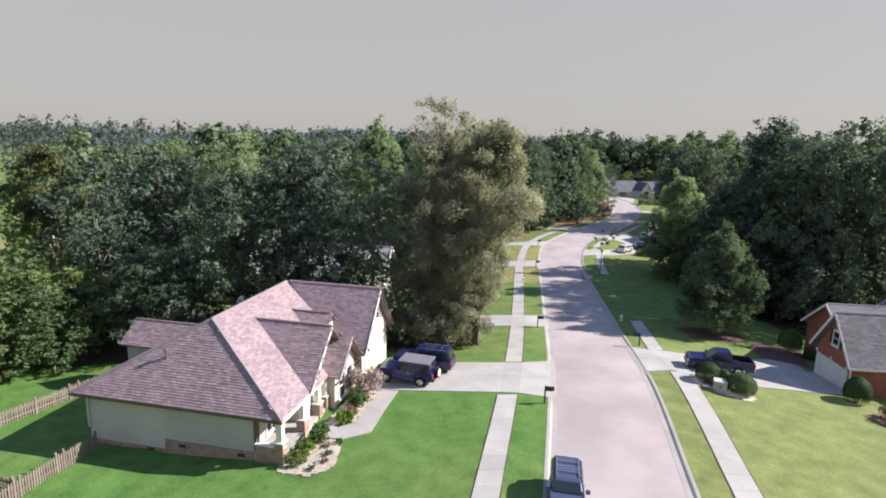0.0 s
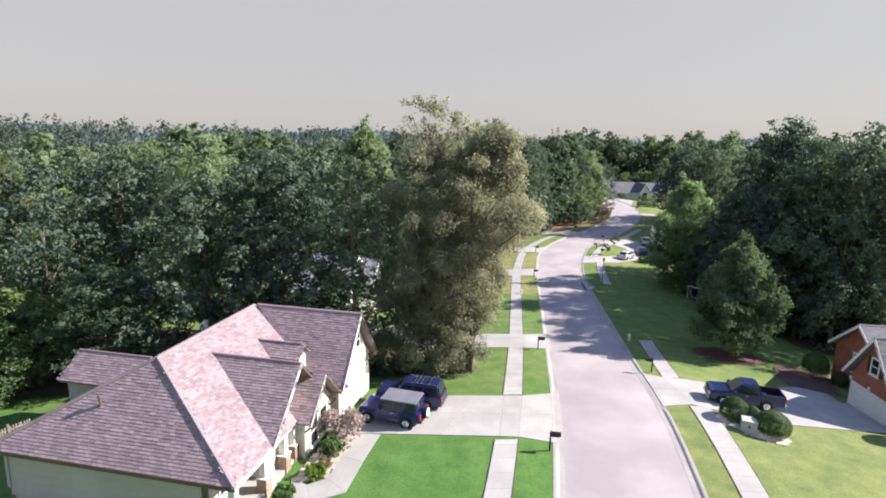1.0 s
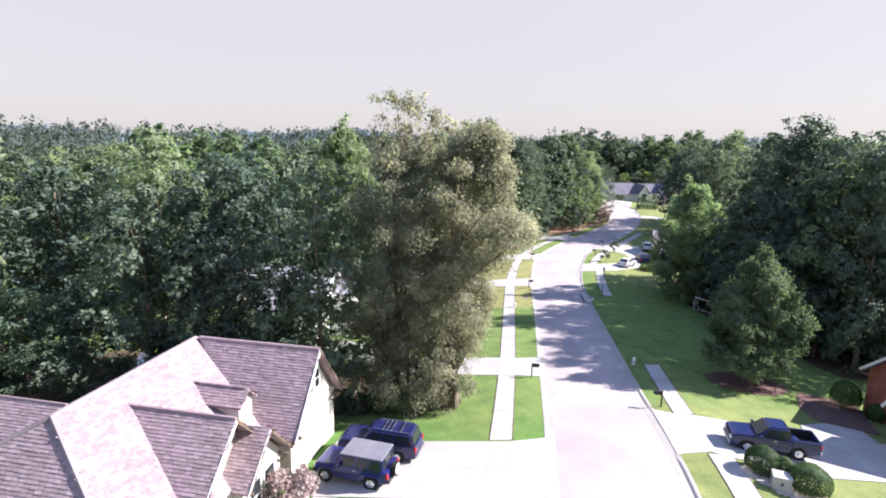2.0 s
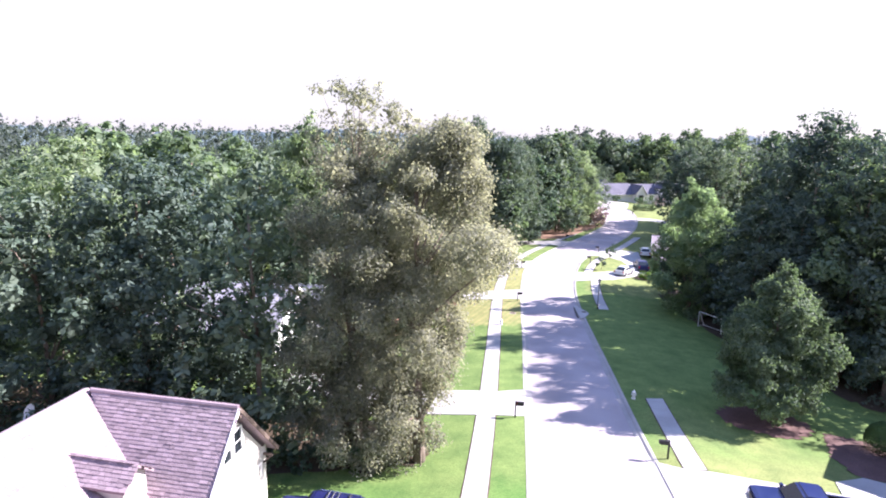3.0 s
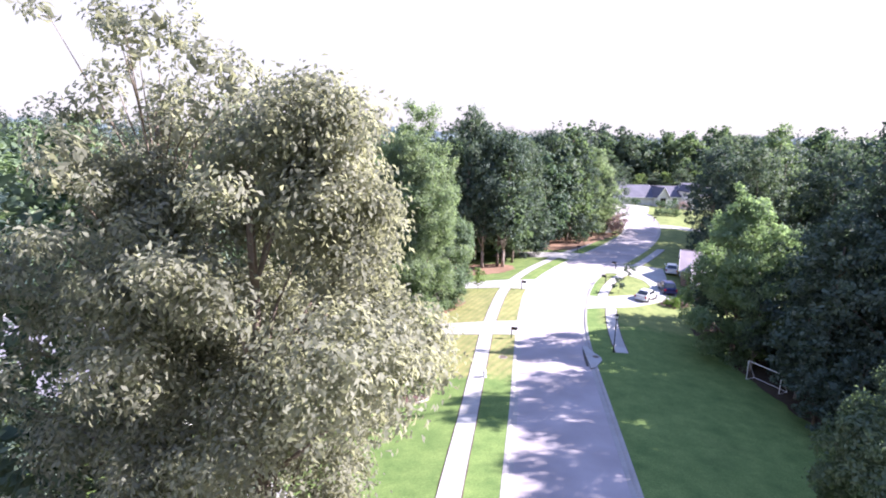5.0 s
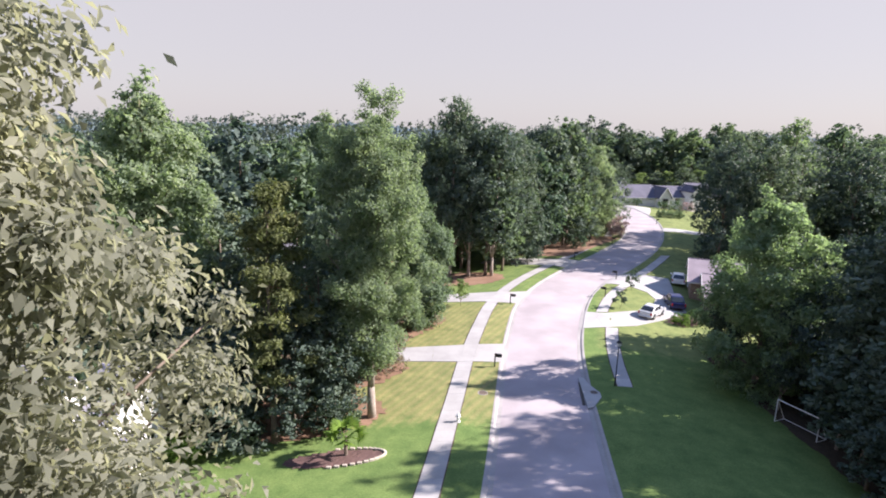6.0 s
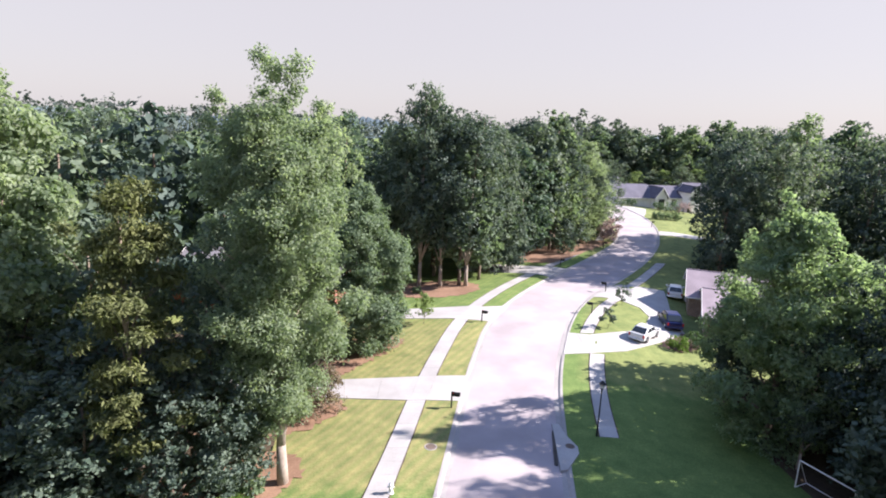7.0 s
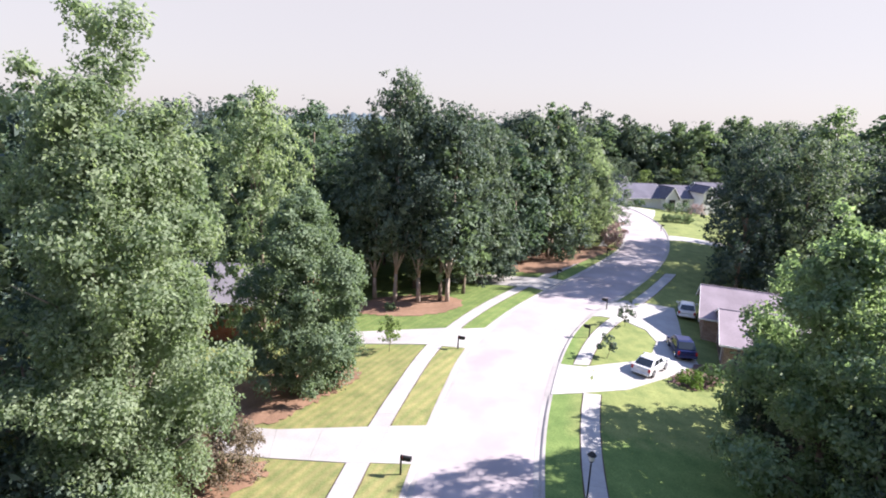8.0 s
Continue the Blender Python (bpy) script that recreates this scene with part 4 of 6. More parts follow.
rh = simple_house("bungalow", "low house with pinkish grey roof and dark brick wing", 44.1, 113.9, -22, [(0.45, 12, 0.45, 8.9, -2, 2.1, 4.3, "x"), (1.9, 11.6, -6.4, 3.0, -2, 2.0, 3.7, "x")], M["brick"], M["pinkshingle"])
garage_door(rh, (1.88, -2.6, -0.2), (0, -1, 0), 4.6, 2.0, M["brown"])
window(rh, (0.43, 5.8, 0.8), (0, -1, 0), 1.2, 1.3, M["white"], 2, 2)
window(rh, (5.5, -6.42, 0.6), (1, 0, 0), 1.2, 1.3, M["white"], 2, 2)

fh = simple_house("far_house", "long low house with grey roof and white gables at the bend", 74, 215, 10, [(-9, 1.5, -5.5, 5, -1, 3.2, 6.6, "x"), (-9.6, -5.2, 0, 7, -1, 4.6, 8.4, "y"), (3, 12, -4, 5, -1, 3.2, 6.3, "x"), (13.6, 23, -6, 5, -1, 3.6, 7.4, "x"), (11.4, 14.2, -8.4, -2, -1, 5.2, 7.0, "y"), (0.8, 4.4, -8, -1, -1, 3.4, 6.4, "y")], M["white"], M["slateshingle"])
window(fh, (12.8, -8.43, 4.2), (1, 0, 0), 1.6, 1.6, M["white"], 2, 2)
window(fh, (2.6, -8.03, 1.8), (1, 0, 0), 1.6, 2.4, M["brown"], 2, 2)
garage_door(fh, (-4.5, -5.53, 0.6), (1, 0, 0), 6.0, 2.3, M["white"])
window(fh, (9, -4.03, 1.9), (1, 0, 0), 1.4, 1.5, M["white"], 2, 2)
# ---- trees ----
def leaf_mesh(name, pts, nrm, size, mat, seed, droop=0.3, slim=0.55, axis=None, grow=1.0):
    """Many small folded leaves, one four-cornered piece each."""
    rng = np.random.default_rng(seed)
    n = len(pts)
    a = rng.normal(size=(n, 3)) if axis is None else axis + rng.normal(size=(n, 3)) * 0.25
    a[:, 2] -= droop * (2 if axis is None else 1)
    a -= nrm * np.sum(a * nrm, axis=1)[:, None]
    a /= np.linalg.norm(a, axis=1)[:, None] + 1e-9
    b = np.cross(nrm, a)
    s = (size * grow * rng.uniform(0.65, 1.35, n))[:, None]
    v = np.empty((n, 4, 3))
    v[:, 0] = pts - a * s * 0.5
    v[:, 1] = pts + b * s * slim * 0.5 + nrm * s * 0.1
    v[:, 2] = pts + a * s * 0.5 - nrm * s * 0.12
    v[:, 3] = pts - b * s * slim * 0.5 + nrm * s * 0.1
    me = bpy.data.meshes.new(name)
    me.vertices.add(4 * n)
    me.vertices.foreach_set("co", v.ravel())
    me.loops.add(4 * n)
    me.loops.foreach_set("vertex_index", np.arange(4 * n))
    me.polygons.add(n)
    me.polygons.foreach_set("loop_start", np.arange(0, 4 * n, 4))
    me.update(calc_edges=True)
    me.materials.append(mat)
    return me


SHAPES = {
    # fraction of height: relative radius, and how far the crown leans to one side
    "round": ([0.0, 0.12, 0.3, 0.55, 0.8, 0.93, 1.0], [0.55, 0.85, 1.0, 1.0, 0.85, 0.6, 0.3]),
    "oval": ([0.0, 0.15, 0.35, 0.6, 0.8, 0.92, 1.0], [0.5, 0.85, 1.0, 0.92, 0.72, 0.5, 0.25]),
    "cone": ([0.0, 0.1, 0.25, 0.5, 0.75, 0.9, 1.0], [0.75, 0.98, 1.0, 0.85, 0.6, 0.38, 0.15]),
    "spire": ([0.0, 0.1, 0.25, 0.5, 0.75, 0.9, 1.0], [0.78, 1.0, 1.0, 0.86, 0.58, 0.32, 0.08]),
    "tall": ([0.0, 0.1, 0.25, 0.45, 0.7, 0.88, 1.0], [0.42, 0.62, 0.8, 1.0, 0.93, 0.76, 0.55]),
    "column": ([0.0, 0.1, 0.3, 0.6, 0.85, 1.0], [0.7, 0.95, 1.0, 0.95, 0.75, 0.3]),
    "front_oak": ([0.0, 0.12, 0.35, 0.55, 0.7, 0.85, 1.0], [0.46, 0.6, 0.7, 0.88, 1.0, 0.8, 0.34], [-0.34, -0.32, -0.28, -0.06, 0.1, 0.2, 0.28]),
    "rear_oak": ([0.0, 0.15, 0.45, 0.7, 0.9, 1.0], [0.7, 0.9, 0.95, 1.0, 0.8, 0.45], [-0.1, -0.08, 0.0, 0.0, 0.1, 0.15]),
}


def crown_lobes(rng, high, base, radius, shape, count, lobe, depth=0.3):
    """Clumps of twigs, most of them out at the crown's edge, of very different sizes."""
    hs, rs = SHAPES[shape][:2]
    lean = SHAPES[shape][2] if len(SHAPES[shape]) > 2 else [0.0] * len(hs)
    out = []
    sway = rng.uniform(0, 6.28, 3)
    for i in range(count):
        f = ((i + rng.uniform(0, 1)) / count) ** 0.95
        ang = i * 2.39996 + rng.uniform(-0.6, 0.6)
        uneven = 1 + 0.13 * math.sin(2 * ang + sway[0] + 5 * f) + 0.1 * math.sin(3 * ang + sway[1] + 9 * f)
        r = radius * np.interp(f, hs, rs) * uneven
        inner = rng.random() < 0.2
        lr = lobe * rng.choice([0.5, 0.8, 1.0, 1.4]) * rng.uniform(0.8, 1.2) * (0.6 + 0.4 * np.interp(f, hs, rs))
        d = r * (rng.uniform(0.1, 0.6) if inner else rng.uniform(1.1 - depth, 1.1))
        d = max(0.0, d - lr * 0.8)
        out.append((np.array([d * math.cos(ang) + radius * np.interp(f, hs, lean), d * math.sin(ang), base + f * (high - base) - lr * 0.6 + rng.normal() * 0.25]), lr))
    return out


def lobed_leaves(rng, lobes, total, flat=0.78, spray=14, tuft=None, core=9, loose=0.3, wild=0.6):
    """Leaves on sprays over the outside of each clump, so that it is a dome that breaks up at its edge, with larger
    shaded leaves inside that close it; tuft: the reach of a bunch whose leaves spread from one twig end."""
    area = np.array([r * r for _, r in lobes])
    share = np.maximum(8, (total * area / area.sum()).astype(int))
    mean = np.mean([c for c, _ in lobes], axis=0)
    pts, nrm, axes, grow = [], [], [], []
    for (c, r), k in zip(lobes, share):
        sprays = max(5, k // spray)
        d = rng.normal(size=(sprays, 3))
        d[:, 2] += 0.4
        out = np.array([c[0] - mean[0], c[1] - mean[1], 0.0])
        out = out / (np.linalg.norm(out) + 0.5)
        d += out * 0.7
        d /= np.linalg.norm(d, axis=1)[:, None]
        reach = 1.06 - loose * rng.random(sprays)
        reach[rng.random(sprays) < 0.12] *= 1.25
        mid = c + d * (r * reach)[:, None] * np.array([1, 1, flat])
        pick = rng.integers(0, sprays, k)
        off = rng.normal(size=(k, 3)) * (r * 0.15 if tuft is None else tuft)
        axes.append(off / (np.linalg.norm(off, axis=1)[:, None] + 1e-6))
        n = d[pick] * 0.9 + np.array([0, 0, 0.3]) + rng.normal(size=(k, 3)) * wild
        pts.append(mid[pick] + off)
        nrm.append(n / np.linalg.norm(n, axis=1)[:, None])
        grow.append(np.ones(k))
        m = max(2, k * 3 // (2 * core))
        e = rng.normal(size=(m, 3))
        e /= np.linalg.norm(e, axis=1)[:, None]
        pts.append(c + e * (r * rng.uniform(0.15, 0.62, m))[:, None] * np.array([1, 1, flat]))
        nrm.append(e)
        axes.append(np.roll(e, 1, axis=1))
        grow.append(np.full(m, 1.75))
    return np.concatenate(pts), np.concatenate(nrm), np.concatenate(axes), np.concatenate(grow)


def trunk_mesh(name, rng, high, base, girth, lobes, mat, limbs=14, forks=1):
    bm = bmesh.new()
    tops = []
    for f in range(forks):
        p, r = Vector((0.25 * f, 0.1 * f, -0.4)), girth * (1 - 0.2 * f)
        lean = Vector((rng.uniform(-0.03, 0.03) + 0.05 * f, rng.uniform(-0.03, 0.03), 1))
        steps = 6
        for i in range(steps):
            q = p + lean * (high * 0.88 / steps) + Vector((rng.uniform(-0.12, 0.12), rng.uniform(-0.12, 0.12), 0))
            r2 = r * (0.80 if i else 0.72)
            rod(bm, p, q, r, r2, 9)
            tops.append((q.copy(), r2))
            p, r = q, r2
    order = rng.permutation(len(lobes))[:limbs]
    for i in order:
        c, lr = lobes[i]
        c = Vector(c)
        start = max((t for t in tops if t[0].z < c.z - 0.12 * high or t is tops[0]), key=lambda t: t[0].z)
        s, sr = start
        mid = s.lerp(c, 0.5) + Vector((0, 0, 0.06 * high * rng.uniform(0, 0.6)))
        rod(bm, s, mid, sr * 0.5, sr * 0.32, 6)
        rod(bm, mid, c, sr * 0.32, sr * 0.1, 5)
    me = bpy.data.meshes.new(name)
    bm.to_mesh(me)
    bm.free()
    return shaded(me, mat, True)


def make_tree(label, seed, high, base, radius, shape, leaf, count, lobe, size, total, bark="bark", girth=0.28, droop=0.3, limbs=14, name="tree", category="tree", flat=0.78, forks=1, slim=0.55, spray=14, tuft=None, spires=(), core=9, loose=0.3, wild=0.6, depth=0.3):
    rng = np.random.default_rng(seed)
    lobes = crown_lobes(rng, high, base, radius, shape, count, lobe, depth)
    for sx, sy, low, top, wide in spires:
        for i in range(14):
            f = (i + rng.uniform(0, 1)) / 14
            w = wide * (1 - 0.4 * f)
            lobes.append((np.array([sx + rng.uniform(-0.5, 0.5) * w, sy + rng.uniform(-0.5, 0.5) * w, low + f * (top - low)]), w * rng.uniform(0.2, 0.45)))
    root = thing(name, label, category, 0, 0)
    t = new("trunk", trunk_mesh("trunk", rng, high, base, girth, lobes, M[bark], limbs, forks))
    t.parent = root
    p, n, ax, grow = lobed_leaves(rng, lobes, total, flat, spray, tuft, core, loose, wild)
    keep = p[:, 2] > 0.05
    c = new("crown", leaf_mesh("crown", p[keep], n[keep], size, M[leaf], seed, droop, slim, None if tuft is None else ax[keep], grow[keep]))
    c.parent = root
    return root


def plant(root, x, y, turn=0.0, scale=1.0, wide=None, dz=-0.05):
    w = scale if wide is None else wide
    root.matrix_world = Matrix.Translation(on_ground(x, y, dz)) @ pose(0, 0, 0, 0, 0, turn) @ Matrix.Diagonal((w, w, scale, 1))
    return root


# the big oaks beside the drive
plant(make_tree("huge oak with olive drooping leaves", 11, 20.4, 0.2, 4.9, "front_oak", "oak", 112, 1.25, 0.18, 108000, "bark", 0.42, 0.8, 34, slim=0.45, spray=20, tuft=0.2, core=40, loose=0.5, wild=0.68, depth=0.5), 4.0, 49.1)
plant(make_tree("tall leaning oak with olive leaves", 12, 18.6, 0.8, 4.3, "rear_oak", "oak", 86, 1.2, 0.18, 68000, "bark", 0.36, 0.8, 36, slim=0.45, spray=20, tuft=0.2, core=40, loose=0.5, wild=0.68, depth=0.5), -0.3, 50.2)
plant(make_tree("thin airy top of an old oak", 13, 22.9, 16.6, 3.4, "round", "oak", 54, 0.75, 0.22, 5200, "bark", 0.26, 0.7, 36, slim=0.42, spray=10, tuft=0.14), 0.6, 50.9, 40)
plant(make_tree("tall green gum tree with pale straight trunk", 21, 19.4, 4.6, 3.75, "tall", "bright", 150, 0.98, 0.17, 112000, "palebark", 0.36, 0.3, 40, spray=12, tuft=0.15, wild=0.9, core=16, spires=[(0.3, 0.0, 17.5, 23.0, 2.9), (-2.7, 0.3, 16.5, 21.4, 1.9), (2.4, -0.4, 15.5, 19.8, 1.7), (-1.2, -0.6, 17.0, 20.6, 1.9)], depth=0.5), 6.7, 80.0)
plant(make_tree("bushy dark green tree on pine straw", 31, 15.2, 0.8, 4.1, "oval", "gum", 130, 1.0, 0.23, 46000, "bark", 0.25, spray=12, tuft=0.16), 8.45, 98.8)
plant(make_tree("rounded maple in a mulch ring", 41, 11.4, 2.1, 4.0, "spire", "maple", 130, 0.8, 0.22, 38000, "bark", 0.2, spray=12, tuft=0.14, core=14, wild=0.8, spires=[(0.1, 0, 9.8, 12.0, 1.1)]), 29.8, 56.2)
plant(make_tree("broad light green tree at the wood's edge", 51, 16.6, 0.8, 5.2, "oval", "fresh", 110, 1.3, 0.25, 50000, "bark", 0.3, spray=12, tuft=0.16, spires=[(-1.2, 0, 14.5, 17.6, 1.3)], wild=0.9), 38.6, 87.4)
plant(make_tree("tall pale green tree above the white house", 61, 23.5, 3.0, 5.2, "oval", "bright", 90, 1.4, 0.31, 34000, "bark", 0.32, spray=12, tuft=0.18, spires=[(0, 0, 21, 25, 1.6)], wild=0.9), -8.6, 80.8)
plant(make_tree("yellowish layered pine among dark trees", 71, 18.0, 5.5, 2.7, "column", "pine", 52, 0.95, 0.27, 18000, "bark", 0.28, flat=0.26, spray=12, tuft=0.16, slim=0.35, core=40, loose=0.6, wild=0.6, depth=0.4), 0.6, 76.9)
plant(make_tree("lanky pine with bare lower trunk", 72, 18.9, 12.0, 3.8, "round", "pine", 34, 1.1, 0.32, 9000, "palebark", 0.26, flat=0.4), -36.5, 52.4)

kinds = [
    make_tree("dense dark green woodland tree", 101, 21.0, 1.5, 5.0, "round", "dark", 96, 1.35, 0.43, 4800, "bark", 0.27, limbs=9),
    make_tree("tall oval woodland tree", 102, 23.0, 3.0, 4.5, "oval", "gum", 90, 1.3, 0.43, 4600, "bark", 0.27, limbs=9),
    make_tree("narrow dark woodland tree", 103, 21.5, 3.0, 3.7, "column", "dark", 84, 1.15, 0.43, 4400, "bark", 0.25, limbs=9),
    make_tree("bright green woodland tree", 104, 20.0, 2.0, 4.6, "oval", "light", 84, 1.3, 0.43, 4400, "bark", 0.25, limbs=9),
    make_tree("broad greyish green woodland tree", 105, 21.0, 2.5, 5.3, "round", "bright", 96, 1.4, 0.43, 4800, "bark", 0.3, limbs=9),
    make_tree("straight dark tree with a bare lower trunk", 106, 22.0, 5.5, 4.1, "round", "dark", 96, 1.25, 0.36, 8000, "palebark", 0.3, limbs=9, spray=11),
    make_tree("rounded tree deep in the wood", 107, 21.5, 4.0, 5.0, "round", "dark", 54, 1.6, 0.72, 2300, "bark", 0.27, limbs=4),
    make_tree("oval tree deep in the wood", 108, 22.5, 4.0, 4.6, "oval", "gum", 54, 1.5, 0.72, 2300, "bark", 0.27, limbs=4),
    make_tree("leafy green tree behind the clapboard house", 109, 21.0, 2.0, 5.0, "round", "gum", 110, 1.3, 0.3, 14000, "bark", 0.27, limbs=12, spray=12, tuft=0.17),
    make_tree("full dark broadleaf tree beside the street", 110, 21.0, 1.0, 5.2, "round", "dark", 120, 1.3, 0.32, 12000, "bark", 0.3, limbs=9, spray=12, tuft=0.18),
    make_tree("tall pale green broadleaf tree", 111, 22.0, 2.0, 5.0, "oval", "bright", 110, 1.3, 0.32, 12000, "bark", 0.3, limbs=9, spray=12, tuft=0.18),
]
used = [False] * len(kinds)


def put_tree(k, x, y, turn, scale, wide):
    m = Matrix.Translation(on_ground(x, y, -0.05)) @ pose(0, 0, 0, 0, 0, turn)
    if used[k]:
        ob = copy_thing(kinds[k], m)
    else:
        used[k] = True
        ob = kinds[k]
        ob.matrix_world = m
    ob.scale = (wide, wide, scale)
    tagged(ob, group="woodland trees")


# single trees along the street and at the wood's edge
for k, x, y, s, w in [(5, 10.3, 124, 0.95, 1.0), (5, 12.8, 122.6, 1.18, 0.95), (5, 15.6, 121.8, 1.05, 0.95), (5, 18.9, 121.5, 1.0, 1.0), (2, 20.8, 125, 0.95, 0.95), (9, 22.5, 130, 1.0, 0.95),
                      (9, 29.0, 145, 1.08, 1.25), (9, 35.5, 148, 1.0, 1.15), (10, 41.2, 152, 0.84, 0.9), (9, 24, 139, 0.98, 1.1), (9, 46.2, 158, 0.66, 0.85), (10, 43, 163, 0.85, 1.0), (9, 33, 155, 1.05, 1.2),
                      (9, 63.5, 139, 1.08, 1.25), (0, 71, 149, 1.08, 1.3), (0, 76, 158, 1.0, 1.2),
                      (3, -31, 47, 0.42, 0.7), (3, -30.9, 42.9, 0.36, 0.6), (3, -33.4, 45.2, 0.45, 0.7), (8, -24.5, 47.0, 0.5, 0.75), (3, -34, 41, 0.5, 0.8), (3, -38, 45, 0.75, 1.0), (1, -40, 37, 0.75, 1.0), (3, -44, 43, 0.9, 1.1),
                      (2, 45.5, 97.5, 0.6, 0.8), (9, 47.8, 80.2, 1.15, 0.98), (5, 44.5, 75.5, 1.17, 1.25), (9, 43.9, 67.6, 1.07, 0.98), (0, 48.5, 64.0, 1.18, 1.15), (9, 46.6, 71.8, 1.1, 1.05), (9, 43.8, 61.8, 1.08, 0.95), (9, 50.0, 58.8, 1.1, 1.05), (0, 54.0, 66.5, 1.15, 1.2), (10, 3.8, 104.0, 1.03, 0.8), (0, 52, 77, 1.15, 1.2), (1, 53, 87.5, 0.62, 0.85),
                      (0, -2.6, 59.5, 0.8, 0.65), (0, -6.8, 59.6, 0.4, 0.72), (2, -9.8, 60.4, 0.36, 0.85), (9, -13.0, 56.0, 0.95, 1.05), (10, -21.5, 59.5, 0.96, 1.15), (9, -13, 51.5, 0.93, 1.0), (9, -17.5, 49.5, 0.82, 1.0),
                      (0, 3.2, 79.6, 0.6, 0.7), (0, -3.2, 78.2, 0.5, 0.75), (0, -8.2, 79.4, 0.55, 0.8), (0, -1.9, 76.5, 0.38, 0.62), (2, 1.8, 77.2, 0.42, 0.6), (0, 4.0, 78.2, 0.42, 0.5), (2, -3.4, 78.6, 0.42, 0.6), (0, 3.0, 83.0, 0.72, 0.68),
                      (9, 42.3, 81.6, 0.74, 0.78), (2, 39.6, 76.0, 0.75, 1.0), (9, 40.6, 70.8, 0.82, 0.85), (1, 42.5, 66.0, 0.9, 1.0), (0, 43.6, 85.2, 0.6, 0.8), (0, 43.6, 91.2, 0.58, 0.85), (2, 41.0, 95.0, 0.45, 0.85), (0, 45.0, 78.5, 0.95, 0.95), (0, 48.5, 92.5, 0.62, 0.95),
                      (5, 38.9, 84.2, 0.45, 0.42), (5, 39.6, 78.4, 0.5, 0.42), (5, 38.0, 92.2, 0.42, 0.42), (2, 37.9, 73.4, 0.42, 0.6), (0, 38.4, 70.0, 0.36, 0.6), (2, 39.0, 66.6, 0.45, 0.75), (2, 3.0, 86, 0.8, 0.9), (0, -4.5, 82.5, 0.75, 0.9), (9, 55.8, 129.5, 0.98, 1.0), (9, 62, 128, 1.0, 1.05), (0, 69.5, 133, 1.02, 1.15), (0, 77, 131, 1.0, 1.15), (0, 59.5, 136, 1.05, 1.0), (3, -4, 125, 1.05, 1.1), (1, 2, 128, 1.0, 1.1)]:
    put_tree(k, x, y, random.uniform(0, 360), s, w)

# trees behind the far house
for i in range(26):
    put_tree(6 + i % 2, 52 + 2.7 * i + random.uniform(-1.5, 1.5), 238 + (i * 7) % 17 + random.uniform(-2, 2), random.uniform(0, 360), random.uniform(0.95, 1.25), random.uniform(1.1, 1.4))

for i in range(11):
    put_tree(0 if i % 3 else 3, 66 + 3.6 * i + random.uniform(-1, 1), 228 + (i * 5) % 7, random.uniform(0, 360), random.uniform(0.42, 0.6), random.uniform(0.85, 1.05))

# woods either side: uneven spacing, with clearings where houses stand
rng = np.random.default_rng(7)
CLEAR = [(-30, 4, 24, 46.5), (-27, -3, 64, 82), (-16, 3, 104, 121), (40, 88, 98, 131), (30, 54, 30, 53), (-15, 2, 80, 91)]


def clear_of(x, y):
    return all(not (a < x < b and c < y < d) for a, b, c, d in CLEAR)


placed = [(47.8, 80.2), (44.5, 74.5), (43.9, 67.6), (48.5, 64), (46.6, 71.8), (43.8, 61.8), (50, 58.8), (54, 66.5), (52, 77), (52, 88), (-13, 56), (-13, 51.5), (-17.5, 49.5), (-2.6, 59.5), (-6.5, 59), (-8.5, 62.5), (63.5, 139), (71, 149), (55.8, 129.5), (62, 128), (69.5, 133), (77, 131), (59.5, 136), (-20.5, 60.5)]
for _ in range(20000):
    if len(placed) > 155:
        break
    left = rng.random() < 0.58
    y = rng.uniform(47, 165)
    if left:
        x = kerb_left(y) - (9 if y > 60 else 16) - 60 * rng.random() ** 1.2
        if 55 < y < 122 and x > -2 or 55 < y < 80 and x > -9 - (y - 55) * 0.1:
            continue
        if x < -8 - 0.62 * y:
            continue
        deep = y > 72 or x < -45
    else:
        edge = float(np.interp(y, [50, 60, 73, 82, 93, 100, 126, 140, 165], [55, 51, 49, 50, 50, 54, 64, 68, 82]))
        x = edge + 45 * rng.random() ** 1.3
        deep = x > edge + 8
        if 84 < y < 98 and x < 60 or y < 62 + (x - 48) * 0.05:
            continue
    if not clear_of(x, y) or any((x - a) ** 2 + (y - b) ** 2 < 5.3 ** 2 for a, b in placed):
        continue
    placed.append((x, y))
    if deep and rng.random() < 0.8:
        k = int(rng.choice([6, 7]))
    else:
        k = int(rng.choice(5, p=[0.3, 0.2, 0.17, 0.18, 0.15] if left else [0.45, 0.2, 0.2, 0.05, 0.1]))
    s = rng.uniform(0.8, 1.05) if left else rng.uniform(0.95, 1.15)
    put_tree(k, x, y, rng.uniform(0, 360), s, s * rng.uniform(1.0, 1.25))


